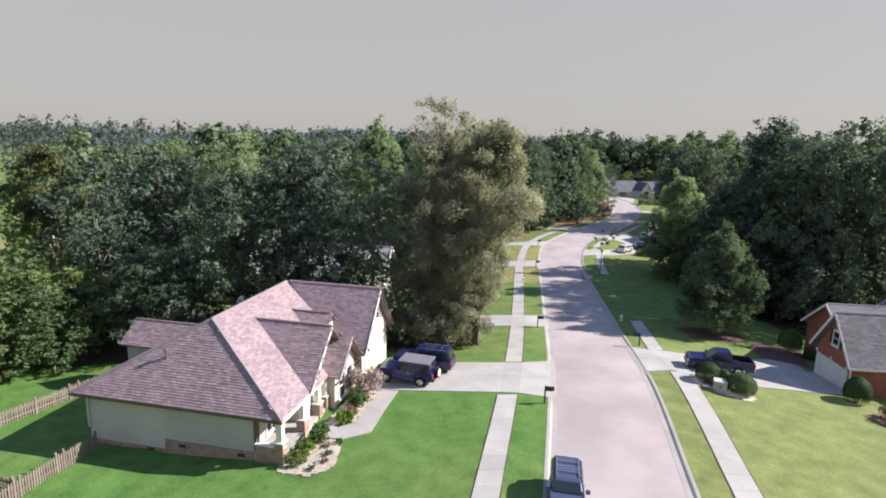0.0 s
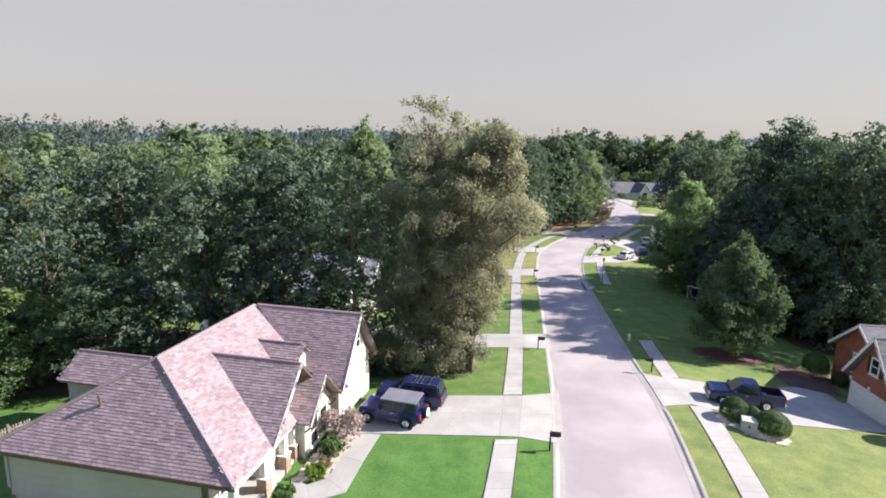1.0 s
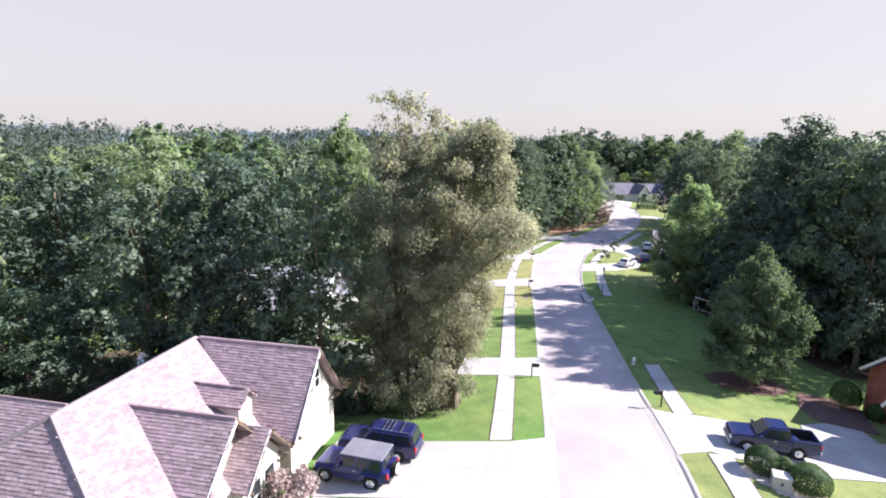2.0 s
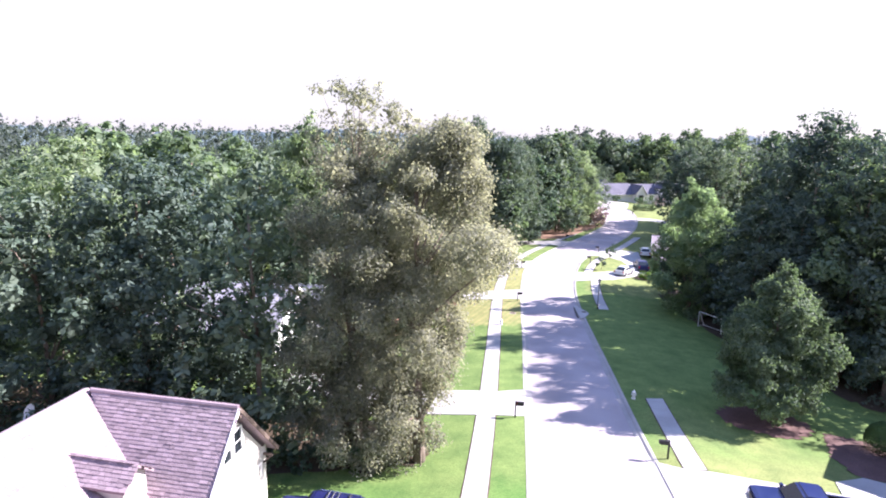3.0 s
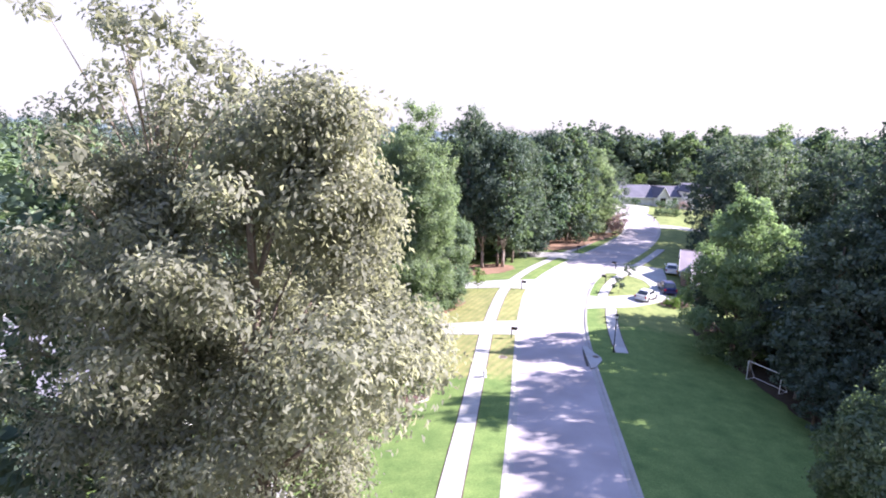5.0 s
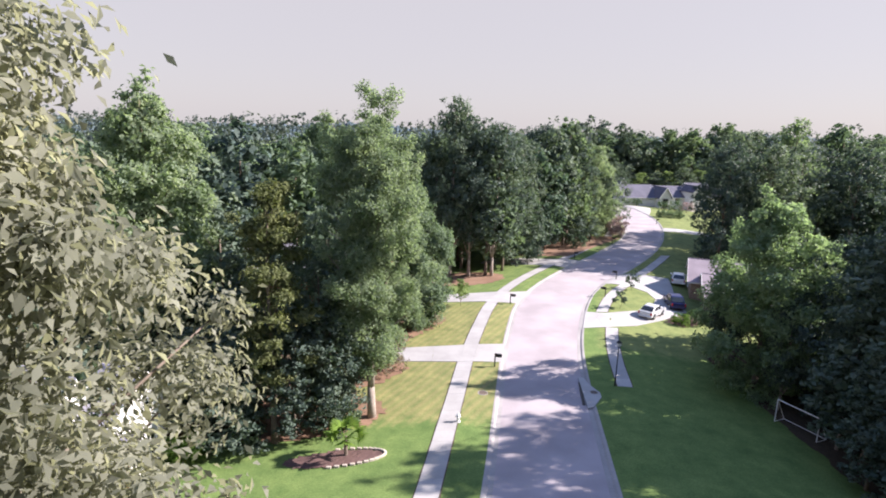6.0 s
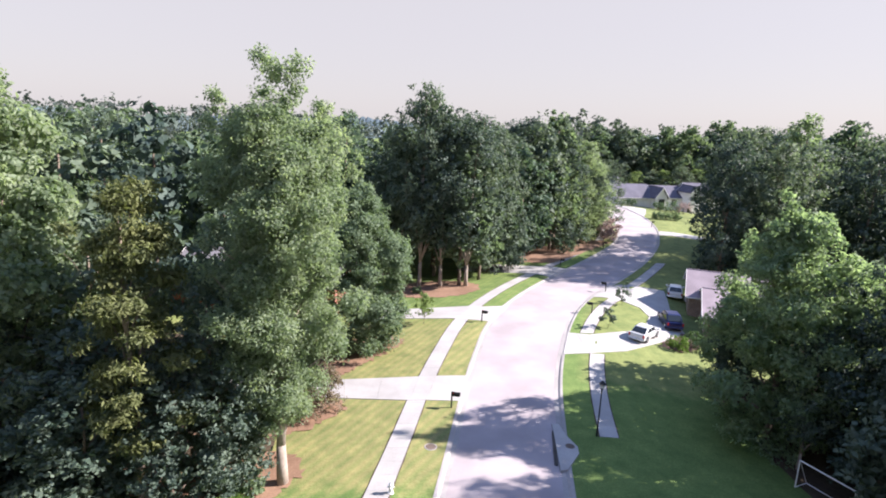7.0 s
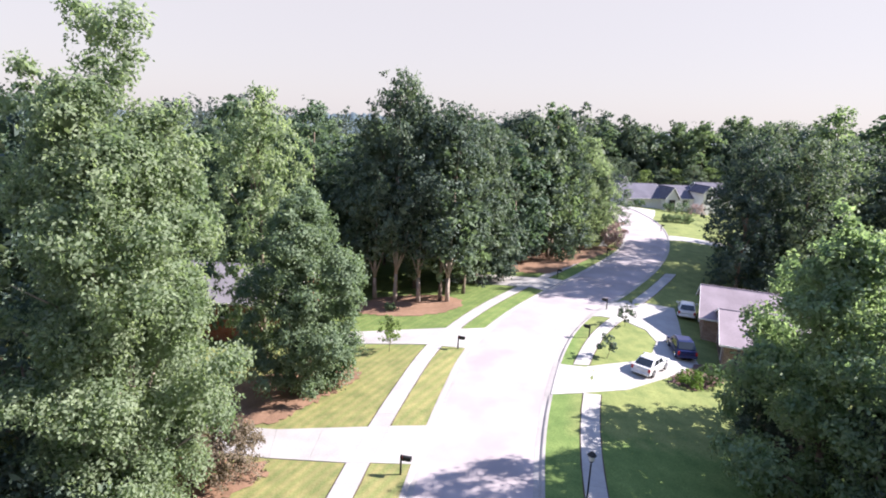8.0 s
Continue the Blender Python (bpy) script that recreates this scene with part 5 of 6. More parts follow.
# far woods and hills: one mass of crowns, their greens blued to paint in haze
def far_woods():
    r = np.random.default_rng(99)
    lobes = []
    for _ in range(900):
        y = 165 + 420 * r.random() ** 1.6
        x = r.uniform(-0.95, 0.95) * (y * 0.95) + 20
        l, rr = kerb_left(y) - 9, kerb_right(y) + 9
        if y < 245 and l < x < rr:
            continue
        if 54 < x < 104 and 160 < y < 232:
            continue
        g = ground_z(x, y)
        hgt = r.uniform(18, 25)
        for f in (0.35, 0.6, 0.82, 0.95):
            rad = 3.6 * (1.15 - 0.55 * f)
            lobes.append((np.array([x + r.normal() * 1.4, y + r.normal() * 1.4, g + hgt * f]), rad * r.uniform(0.8, 1.2)))
    p, n, _, _ = lobed_leaves(r, lobes, 110000, 1.0)
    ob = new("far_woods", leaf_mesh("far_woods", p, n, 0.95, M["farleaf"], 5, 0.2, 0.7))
    tagged(ob, "distant mixed green woodland beyond the houses, tinted for haze", "woods", kind="stuff")


far_woods()


def far_hills():
    """Low wooded hills; the crest is broken by tree tops. Distance haze is mixed into their leaf colour."""
    r = np.random.default_rng(3)
    for dist, top in ((900, 24), (1700, 40)):
        verts, faces = [], []
        for i in range(901):
            a = math.radians(-75 + 150 * i / 900)
            h = top * (0.75 + 0.25 * math.sin(i * 0.026 + dist) + 0.12 * math.sin(i * 0.082)) + r.uniform(-2.5, 2.5) * dist / 900
            for rad, z in ((dist, -5), (dist + 120, h * 0.7 + r.uniform(-3, 3)), (dist + 260, h)):
                verts.append((rad * math.sin(a), rad * math.cos(a), z))
        for i in range(900):
            for j in range(2):
                k = 3 * i + j
                faces.append((k, k + 3, k + 4, k + 1))
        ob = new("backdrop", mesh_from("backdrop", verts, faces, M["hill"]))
        tagged(ob, "low wooded hills on the horizon, coloured bluish for haze", "hills", kind="structure")


far_hills()
# ---- beds of mulch, straw and leaf litter ----
def bed(name, outline, mat, label, dz=0.03, cell=0.45, ragged=0.35):
    """A patch lying on the ground inside a plan outline, heaped a little in its middle and ragged at its edge."""
    xs, ys = [p[0] for p in outline], [p[1] for p in outline]
    nx, ny = int((max(xs) - min(xs)) / cell) + 3, int((max(ys) - min(ys)) / cell) + 3
    index, verts, faces = {}, [], []

    def vert(i, j):
        if (i, j) not in index:
            x = min(xs) + (i - 1) * cell + random.uniform(-ragged, ragged) * cell
            y = min(ys) + (j - 1) * cell + random.uniform(-ragged, ragged) * cell
            index[i, j] = len(verts)
            verts.append(on_ground(x, y, dz + random.uniform(0, 0.035)))
        return index[i, j]

    for i in range(nx):
        for j in range(ny):
            if inside(outline, min(xs) + (i - 0.5) * cell, min(ys) + (j - 0.5) * cell):
                faces.append((vert(i, j), vert(i + 1, j), vert(i + 1, j + 1), vert(i, j + 1)))
    ob = new(name, mesh_from(name, verts, faces, mat))
    return tagged(ob, label, "ground cover", kind="structure")


def ring(cx, cy, rx, ry, n=20, turn=0.0):
    c, s = math.cos(turn), math.sin(turn)
    return [(cx + rx * math.cos(6.2832 * i / n) * c - ry * math.sin(6.2832 * i / n) * s, cy + rx * math.cos(6.2832 * i / n) * s + ry * math.sin(6.2832 * i / n) * c) for i in range(n)]


bed("leaf_litter", [(-9, 48.2), (-4, 48.6), (1, 48.0), (4.0, 48.9), (4.8, 51.5), (4.4, 54.3), (0, 56), (-20, 64), (-60, 70), (-90, 90), (-60, 47), (-34, 44.5), (-22, 45.5)], M["litter"], "brown leaf litter under the trees", cell=0.8)
bed("leaf_litter", [(-24, 86), (-5, 85.5), (0, 82), (5, 84), (4, 88), (-4, 96), (-6, 104), (-40, 106), (-40, 90)], M["litter"], "brown leaf litter under the trees", cell=0.8)
bed("leaf_litter", [(41, 60), (38.2, 70), (37.8, 80), (37.8, 88), (38.2, 95), (42, 98.5), (70, 97), (95, 80), (90, 55)], M["litter"], "brown leaf litter at the wood's edge", cell=0.8)
bed("pine_straw", [(-9, 78), (1.5, 76.8), (4.5, 77.6), (6.4, 78.4), (7.6, 80.6), (7.2, 82.6), (4.5, 84), (-2, 86.5), (-8, 85)], M["straw"], "orange pine straw under the gum tree")
bed("pine_straw", [(1, 96), (5, 94.6), (7.6, 94.4), (9.2, 96.6), (12.3, 101.2), (11.2, 103.4), (5, 102), (0, 99)], M["straw"], "orange pine straw round the bushy tree")
bed("pine_straw", [(3.5, 85.5), (6.6, 85.8), (8.6, 88.7), (8.3, 89.8), (2, 90.9)], M["straw"], "orange pine straw under the rusty shrub")
bed("pine_straw", ring(14.6, 120.6, 6.2, 4.4), M["straw"], "brown pine straw round a group of trunks")
bed("pine_straw", [(25, 137), (33, 134.5), (38, 140.5), (47, 152), (42, 156), (30, 152)], M["straw"], "brown pine straw along the wood")
bed("mulch_ring", ring(29.4, 55.6, 3.3, 2.6), M["mulch"], "dark red mulch ring under the maple")
bed("mulch_bed", ring(5.0, 74.3, 3.1, 0.95, 20, 0.12), M["mulch"], "reddish mulch bed with stone edging", cell=0.25)
bed("mulch_bed", ring(21.9, 38.9, 2.3, 1.2, 20, -0.9), M["stone"], "pale gravel under clipped bushes", cell=0.25)
bed("mulch_bed", [(30.6, 48.4), (34, 46.9), (37, 53), (33, 54.5), (31, 51)], M["mulch"], "dark mulch beside the brick house", cell=0.25)
bed("mulch_bed", [(31.0, 36.5), (33.6, 37.6), (34.6, 34.8), (31.6, 34)], M["straw"], "straw bed beside the brick house", cell=0.3)
bed("flower_bed", [(-8.5, 28.1), (-6.6, 27.5), (-5.4, 28.2), (-5.2, 29.8), (-5.6, 31.2), (-7.4, 31.6)], M["stone"], "pale pebbly flower bed beside the porch", cell=0.2)
bed("flower_bed", [(-6.8, 33.0), (-4.9, 33.2), (-4.3, 35.4), (-3.8, 37.6), (-5.0, 38.4), (-6.0, 36)], M["stone"], "pale pebbly flower bed along the house front", cell=0.2)
bed("mulch_bed", [(37.2, 103.3), (39, 102.2), (42.5, 104.5), (43, 108), (40.8, 107.4)], M["mulch"], "dark mulch beside the curved drive", cell=0.3)
driveway([(-2.4, 37.6), (-3.1, 34.6), (-3.7, 31.9), (-5.4, 31.3), (-6.5, 31.6)], [(-3.8, 37.8), (-4.4, 35.2), (-4.9, 33.2), (-5.9, 32.7), (-6.9, 33.4)], "pale concrete garden path curving to the porch")
driveway([(27.9, 45.9), (28.6, 47.4), (31, 48.2)], [(32.7, 45.3), (32.9, 46.3), (33.0, 47.2)], "pale concrete garden path beside the garage")
mrow = [(math.cos(a), math.sin(a)) for a in [0.15 * i - 1.6 for i in range(22)]]
edge = thing("stone_edging", "curved row of pale edging stones", "edging", 5.0, 74.3)
for cx, sy in mrow:
    x, y = 3.2 * cx, 1.05 * sy + 0.36 * cx
    s = box(bmesh.new(), -0.16, 0.16, -0.08, 0.08, -0.05, 0.14, 0.03, pose(x, y, ground_z(5 + x, 74.3 + y), 0, 0, math.degrees(math.atan2(1.05 * cx, -3.2 * sy))))
    part("stone", s, M["stone"], edge)


# ---- shrubs ----
def shrub(label, seed, x, y, wide, high, leaf, size=0.12, total=2600, name="bush", dense=26):
    r = np.random.default_rng(seed)
    lobes = []
    for i in range(dense):
        f = r.uniform(0.15, 0.9)
        a = i * 2.4
        d = wide / 2 * math.sqrt(max(0.05, 1 - (1.8 * (f - 0.45)) ** 2)) * r.uniform(0.6, 0.95)
        lobes.append((np.array([d * math.cos(a), d * math.sin(a), f * high]), wide * (0.17 if dense < 70 else 0.11) * r.uniform(0.8, 1.3)))
    root = thing(name, label, "bush", *on_ground(x, y, -0.02))
    bm = bmesh.new()
    for i in range(5):
        a = i * 1.26
        rod(bm, (0.05 * math.cos(a), 0.05 * math.sin(a), -0.1), (wide * 0.25 * math.cos(a), wide * 0.25 * math.sin(a), high * 0.6), 0.035, 0.012, 5)
    part("stem", bm, M["bark"], root)
    p, n, _, _ = lobed_leaves(r, lobes, total, 0.9)
    if dense >= 70:
        n = r.normal(size=(total, 3))
        n[:, 2] = np.abs(n[:, 2]) * 1.1 - 0.35
        n /= np.linalg.norm(n, axis=1)[:, None]
        lump = 1 + 0.05 * np.sin(n[:, 0] * 5 + seed) * np.sin(n[:, 1] * 4.3 + seed) - np.abs(r.normal(size=total)) * 0.05
        p = n * lump[:, None] * np.array([wide / 2, wide / 2, high * 0.62]) + np.array([0, 0, high * 0.4])
        n = n + r.normal(size=(total, 3)) * 0.22
        n /= np.linalg.norm(n, axis=1)[:, None]
    keep = p[:, 2] > 0
    c = new("foliage", leaf_mesh("foliage", p[keep], n[keep], size, M[leaf], seed, 0.2, 0.6))
    c.parent = root
    return root


G1 = "clipped round bush beside the utility box"
shrub(G1, 1, 21.4, 40.2, 1.9, 1.5, "shrub", 0.07, 11000, dense=110)
shrub("smaller clipped bush behind the utility box", 2, 22.3, 39.7, 1.3, 1.25, "shrub", 0.07, 6000, dense=80)
shrub("wide clipped bush with a flat side", 3, 22.9, 38.4, 2.2, 1.55, "shrub", 0.07, 13000, dense=120)
shrub("tall round bush at the garage corner", 4, 32.2, 39.0, 1.8, 2.0, "shrub", 0.08, 10000, dense=110)
shrub("large hydrangea with pinkish dry flowers", 5, -4.7, 37.2, 2.3, 1.9, "pink", 0.13, 4200)
shrub("dark evergreen bush under the window", 6, -5.0, 35.4, 1.25, 1.1, "shrub", 0.1, 2600)
shrub("low yellow-green bush by the path", 7, -5.6, 33.5, 1.05, 0.65, "lime", 0.1, 2200)
shrub("small rusty bush by the path", 8, -5.2, 34.3, 0.7, 0.6, "rust", 0.09, 1100)
shrub("dark green bush at the porch", 9, -6.7, 31.2, 1.05, 1.15, "shrub", 0.1, 2400)
shrub("yellow-green bush beside the porch", 10, -7.3, 30.0, 1.0, 0.7, "lime", 0.1, 2200)
shrub("low green bush at the porch corner", 11, -7.6, 28.9, 1.1, 0.7, "light", 0.1, 1700)
for i, (x, y) in enumerate([(-6.6, 28.2), (-6.0, 28.9), (-5.9, 29.7), (-6.2, 30.6), (-5.5, 30.9)]):
    shrub("tiny rusty plant in the flower bed", 20 + i, x, y, 0.45, 0.35, "rust" if i % 2 else "shrub", 0.07, 420, "small_plant", 9)
shrub("bright lime bush beside the white house", 12, -4.6, 74.6, 2.4, 2.1, "lime", 0.14, 4200)
shrub("spreading shrub with rusty brown leaves", 13, 6.4, 88.5, 3.6, 3.4, "rust", 0.15, 7500, dense=40)
shrub("large rusty green shrub beside the drive", 17, 4.2, 88.6, 3.0, 2.8, "rust", 0.15, 4500, dense=34)
shrub("low shrub in mulch beside the curved drive", 14, 38.9, 103.2, 2.0, 1.0, "lime", 0.12, 2400)
shrub("low dark shrub beside the curved drive", 15, 40.8, 103.8, 2.2, 1.3, "shrub", 0.12, 2600)
shrub("low dark shrub beside the brick house", 16, 36.2, 49.9, 1.5, 1.2, "shrub", 0.08, 6000, dense=80)
shrub("tall round bush in the side yard", 18, 35.3, 52.0, 2.1, 2.3, "shrub", 0.08, 12000, dense=110)
shrub("straw-coloured shrub beside the brick house", 19, 32.8, 35.8, 2.0, 1.2, "rust", 0.12, 2400)
for i, (x, y) in enumerate([(-4.8, 49.6), (-3.0, 48.9), (-1.2, 48.6), (0.6, 48.9), (2.0, 49.3)]):
    shrub("green undergrowth at the foot of the oak", 30 + i, x, y, 1.7, 1.9, "gum", 0.16, 1800)
for i, (x, y, w) in enumerate([(34.5, 151, 3.2), (39.5, 154, 3.0), (27, 138.5, 2.6), (36.5, 143, 3.0), (79.5, 204, 4), (82.5, 203, 4), (69, 206.5, 2.6), (76, 204.5, 3), (67.5, 183.5, 2.2), (70, 184, 2.6), (72.5, 184.5, 2.4), (12.6, 118.8, 1.0), (4.9, 78.8, 1.9)]):
    shrub("rounded green garden shrub", 50 + i, x, y, w, w * 0.75, "pink" if i == 5 else "gum", 0.22, 1500)

# ---- young and small trees ----
plant(make_tree("small ornamental tree with dark round crown", 81, 5.0, 1.4, 3.0, "round", "dark", 36, 0.8, 0.26, 6000, "bark", 0.11), 26.1, 132.5)
for i, (x, y, h) in enumerate([(33.0, 106.6, 2.4), (37.1, 115.0, 2.5)]):
    plant(make_tree("thin young tree on the lawn island", 83 + i, h, 0.9, 1.0, "round", "dark", 14, 0.3, 0.16, 700, "bark", 0.04, limbs=12, name="young_tree"), x, y)
plant(make_tree("staked young tree on the lawn", 85, 3.5, 1.2, 1.15, "oval", "light", 26, 0.4, 0.15, 1500, "bark", 0.035, limbs=8, name="young_tree"), 13.9, 106.3)
plant(make_tree("little crape myrtle beyond the bend", 86, 4.5, 1.0, 2.0, "round", "pink", 24, 0.7, 0.25, 2500, "bark", 0.06, name="young_tree"), 46.5, 152.5)

palm = thing("palm_tree", "young fan palm with spreading fronds", "palm", *on_ground(5.7, 74.7))
part("trunk", rod(rod(bmesh.new(), (0, 0, -0.1), (0, 0, 0.9), 0.13, 0.11, 8), (0, 0, 0.9), (0.02, 0, 1.35), 0.12, 0.06, 8), M["bark"], palm)
for i in range(13):
    a, lift = i * 2.4, 0.25 + 0.75 * ((i * 7) % 13) / 13
    bm = bmesh.new()
    d = Vector((math.cos(a) * math.cos(lift), math.sin(a) * math.cos(lift), math.sin(lift)))
    tip = Vector((0, 0, 1.25)) + d * 0.8
    rod(bm, (0, 0, 1.2), tip, 0.018, 0.01, 4)
    side = d.cross(Vector((0, 0, 1))).normalized()
    up = side.cross(d)
    for k in range(-7, 8):
        f = k * 0.2
        e = tip + (d * math.cos(f) + side * math.sin(f)) * 0.78 - Vector((0, 0, 0.22 * abs(f) + 0.1))
        w = up.cross(e - tip).normalized() * 0.06
        m = tip.lerp(e, 0.5) + up * 0.03
        vs = [bm.verts.new(q) for q in (tip, m + w, e, m - w)]
        bm.faces.new(vs)
    part("frond", bm, M["lime"], palm)


# ---- vehicles ----
def vehicle(name, label, x, y, turn, kind, body_mat, L, W, H, category="car"):
    """Front towards local +x. kind: suv, jeep, pickup, hatch."""
    v = thing(name, label, category, x, y, ground_z(x, y) + 0.05, turn)
    w = W / 2
    belt = {"suv": 1.16, "jeep": 1.12, "pickup": 1.14, "hatch": 0.92}[kind]
    hood = {"suv": 1.08, "jeep": 1.1, "pickup": 1.12, "hatch": 0.86}[kind]
    clear = {"suv": 0.34, "jeep": 0.45, "pickup": 0.38, "hatch": 0.22}[kind]
    R = {"suv": 0.39, "jeep": 0.41, "pickup": 0.40, "hatch": 0.33}[kind]
    f, b = L / 2, -L / 2
    ax_f, ax_b = {"suv": (f - 0.95, b + 1.12), "jeep": (f - 0.68, b + 0.95), "pickup": (f - 0.98, b + 1.2), "hatch": (f - 0.85, b + 0.8)}[kind]
    cab = {"suv": (f - 1.35, f - 1.95, b + 0.3, b + 0.12), "jeep": (f - 1.35, f - 1.62, b + 0.32, b + 0.28), "pickup": (f - 1.4, f - 2.15, b + 1.75, b + 1.6), "hatch": (f - 0.95, f - 1.75, b + 1.1, b + 0.3)}[kind]
    # lower body outline from the side, with arches cut round the wheels
    def arch(cx):
        return [(cx - (R + 0.09) * math.cos(a), max(clear, R + (R + 0.09) * math.sin(a))) for a in [math.pi - math.pi * i / 8 for i in range(9)]]
    front = [(f, clear + 0.05), (f, hood - 0.25), (f - 0.1, hood - 0.06), (f - 0.3, hood)] if kind != "jeep" else [(f - 0.1, clear + 0.1), (f - 0.12, hood - 0.05), (f - 0.2, hood)]
    top = [(cab[0], hood + 0.06), (cab[0] - 0.02, belt), (cab[3] if kind == "pickup" else b + 0.06, belt)]
    if kind == "pickup":
        top += [(cab[3], belt - 0.5), (b + 0.04, belt - 0.5)]
    tail = [(b, belt - 0.52 if kind == "pickup" else belt - 0.2), (b + 0.02, clear + 0.12)]
    outline = front + top + tail + arch(ax_b)[::-1] + arch(ax_f)[::-1]
    bm = prism(bmesh.new(), outline, "y", -w + 0.03, w - 0.03)
    bmesh.ops.bevel(bm, geom=[e for e in bm.edges if abs(e.verts[0].co.y - e.verts[1].co.y) < 0.01 and min(e.verts[0].co.z, e.verts[1].co.z) > clear + 0.4], offset=0.06, segments=2, affect="EDGES")
    part("body", bm, body_mat, v, smooth=False)
    if kind == "pickup":
        part("bed_liner", box(bmesh.new(), b + 0.14, cab[3] - 0.12, -w + 0.16, w - 0.16, belt - 0.5, belt - 0.46), M["black"], v, "black open load bed")
        for s in (-1, 1):
            part("bed_rail", box(bmesh.new(), b + 0.05, cab[3] - 0.03, s * (w - 0.1) - 0.07, s * (w - 0.1) + 0.07, belt - 0.52, belt + 0.08, 0.02), body_mat, v)
            part("bed_lining", box(bmesh.new(), b + 0.12, cab[3] - 0.05, s * (w - 0.19) - 0.015, s * (w - 0.19) + 0.015, belt - 0.46, belt + 0.09), M["black"], v, "black bed lining")
        part("tailgate", box(bmesh.new(), b + 0.0, b + 0.1, -w + 0.12, w - 0.12, belt - 0.5, belt + 0.08, 0.02), body_mat, v)
    # cabin
    wt = w * (0.93 if kind == "jeep" else 0.80)
    wb = w - 0.05
    c0, c1, c2, c3 = cab
    lowp = [(c0, wb, belt - 0.02), (c0, -wb, belt - 0.02), (c3, -wb, belt - 0.02), (c3, wb, belt - 0.02)]
    topp = [(c1, wt, H), (c1, -wt, H), (c2, -wt, H), (c2, wt, H)]
    bm = bmesh.new()
    lv, tv = [bm.verts.new(p) for p in lowp], [bm.verts.new(p) for p in topp]
    bm.faces.new(lv)
    bm.faces.new(tv)
    for i in range(4):
        bm.faces.new((lv[i], lv[(i + 1) % 4], tv[(i + 1) % 4], tv[i]))
    bmesh.ops.bevel(bm, geom=list(bm.edges), offset=0.05 if kind == "jeep" else 0.1, segments=2 if kind == "jeep" else 3, affect="EDGES")
    cabin = part("cabin", bm, body_mat, v)
    if kind == "jeep":
        part("soft_top", box(bmesh.new(), c2 - 0.02, c1 + 0.05, -wt - 0.02, wt + 0.02, H - 0.03, H + 0.05, 0.03), M["greytop"], v, "grey roof panel")

    def pane(quad, name="side_window"):
        q = [Vector(p) for p in quad]
        n = (q[1] - q[0]).cross(q[3] - q[0]).normalized()
        mid = sum(q, Vector()) / 4
        if n.dot(mid - Vector((mid.x if abs(n.y) > abs(n.x) else 0, 0, mid.z - 0.6))) < 0:
            n = -n
        g = bmesh.new()
        a, o = [g.verts.new(p + n * 0.012) for p in q], [g.verts.new(p - n * 0.02) for p in q]
        g.faces.new(a)
        g.faces.new(o[::-1])
        for i in range(4):
            g.faces.new((a[i], o[i], o[(i + 1) % 4], a[(i + 1) % 4]))
        part(name, g, M["glass"], cabin)

    def at(u, t, s):
        """u: 0 front to 1 back along the cabin side, t: 0 belt to 1 roof."""
        x = (c0 + (c3 - c0) * u) * (1 - t) + (c1 + (c2 - c1) * u) * t
        return (x, s * (wb + (wt - wb) * t), belt + (H - belt) * t)
    cuts = {"suv": [(0.08, 0.33), (0.36, 0.58), (0.62, 0.95)], "jeep": [(0.06, 0.36), (0.4, 0.66), (0.7, 0.96)], "pickup": [(0.1, 0.5), (0.54, 0.92)], "hatch": [(0.1, 0.46), (0.5, 0.86)]}[kind]
    for s in (-1, 1):
        for u0, u1 in cuts:
            pane([at(u0 + (0.05 if u0 < 0.2 else 0), 0.1, s), at(u1, 0.1, s), at(u1, 0.84, s), at(u0 + 0.03, 0.84, s)])
    def end(u, t, k):
        x = (c0, c3)[u] * (1 - t) + (c1, c2)[u] * t
        return (x, k * (wb + (wt - wb) * t) * 0.88, belt + (H - belt) * t)
    for u, nm in ((0, "windscreen"), (1, "rear_window")):
        pane([end(u, 0.1, -1), end(u, 0.1, 1), end(u, 0.88, 1), end(u, 0.88, -1)], nm)
    # wheels
    for ax in (ax_f, ax_b):
        for s in (-1, 1):
            t = bmesh.new()
            rod(t, (ax, s * (w - 0.25), R), (ax, s * (w - 0.01), R), R, n=20)
            tyre = part("wheel", t, M["tyre"], v, "black tyre", False)
            rim = bmesh.new()
            rod(rim, (ax, s * (w - 0.03), R), (ax, s * (w + 0.012), R), R * 0.62, R * 0.55, 14)
            for k in range(5):
                a = k * 1.2566
                rod(rim, (ax, s * (w + 0.005), R), (ax + R * 0.6 * math.cos(a), s * (w + 0.005), R + R * 0.6 * math.sin(a)), 0.05, 0.05, 5)
            part("rim", rim, M["chrome"], tyre, "silver rim")
    # bumpers, lamps, mirrors, grille
    bump_mat = M["chrome"] if kind in ("pickup", "suv") else (M["black"] if kind == "jeep" else body_mat)
    part("front_bumper", box(bmesh.new(), f - 0.12, f + 0.1, -w + 0.08, w - 0.08, clear + 0.02, clear + 0.24, 0.04), bump_mat, v)
    part("rear_bumper", box(bmesh.new(), b - 0.1, b + 0.1, -w + 0.08, w - 0.08, clear + 0.08, clear + 0.28, 0.04), bump_mat, v)
    part("grille", box(bmesh.new(), f - 0.05, f + 0.015, -w * 0.5, w * 0.5, hood - 0.42, hood - 0.14, 0.015), M["black"], v)
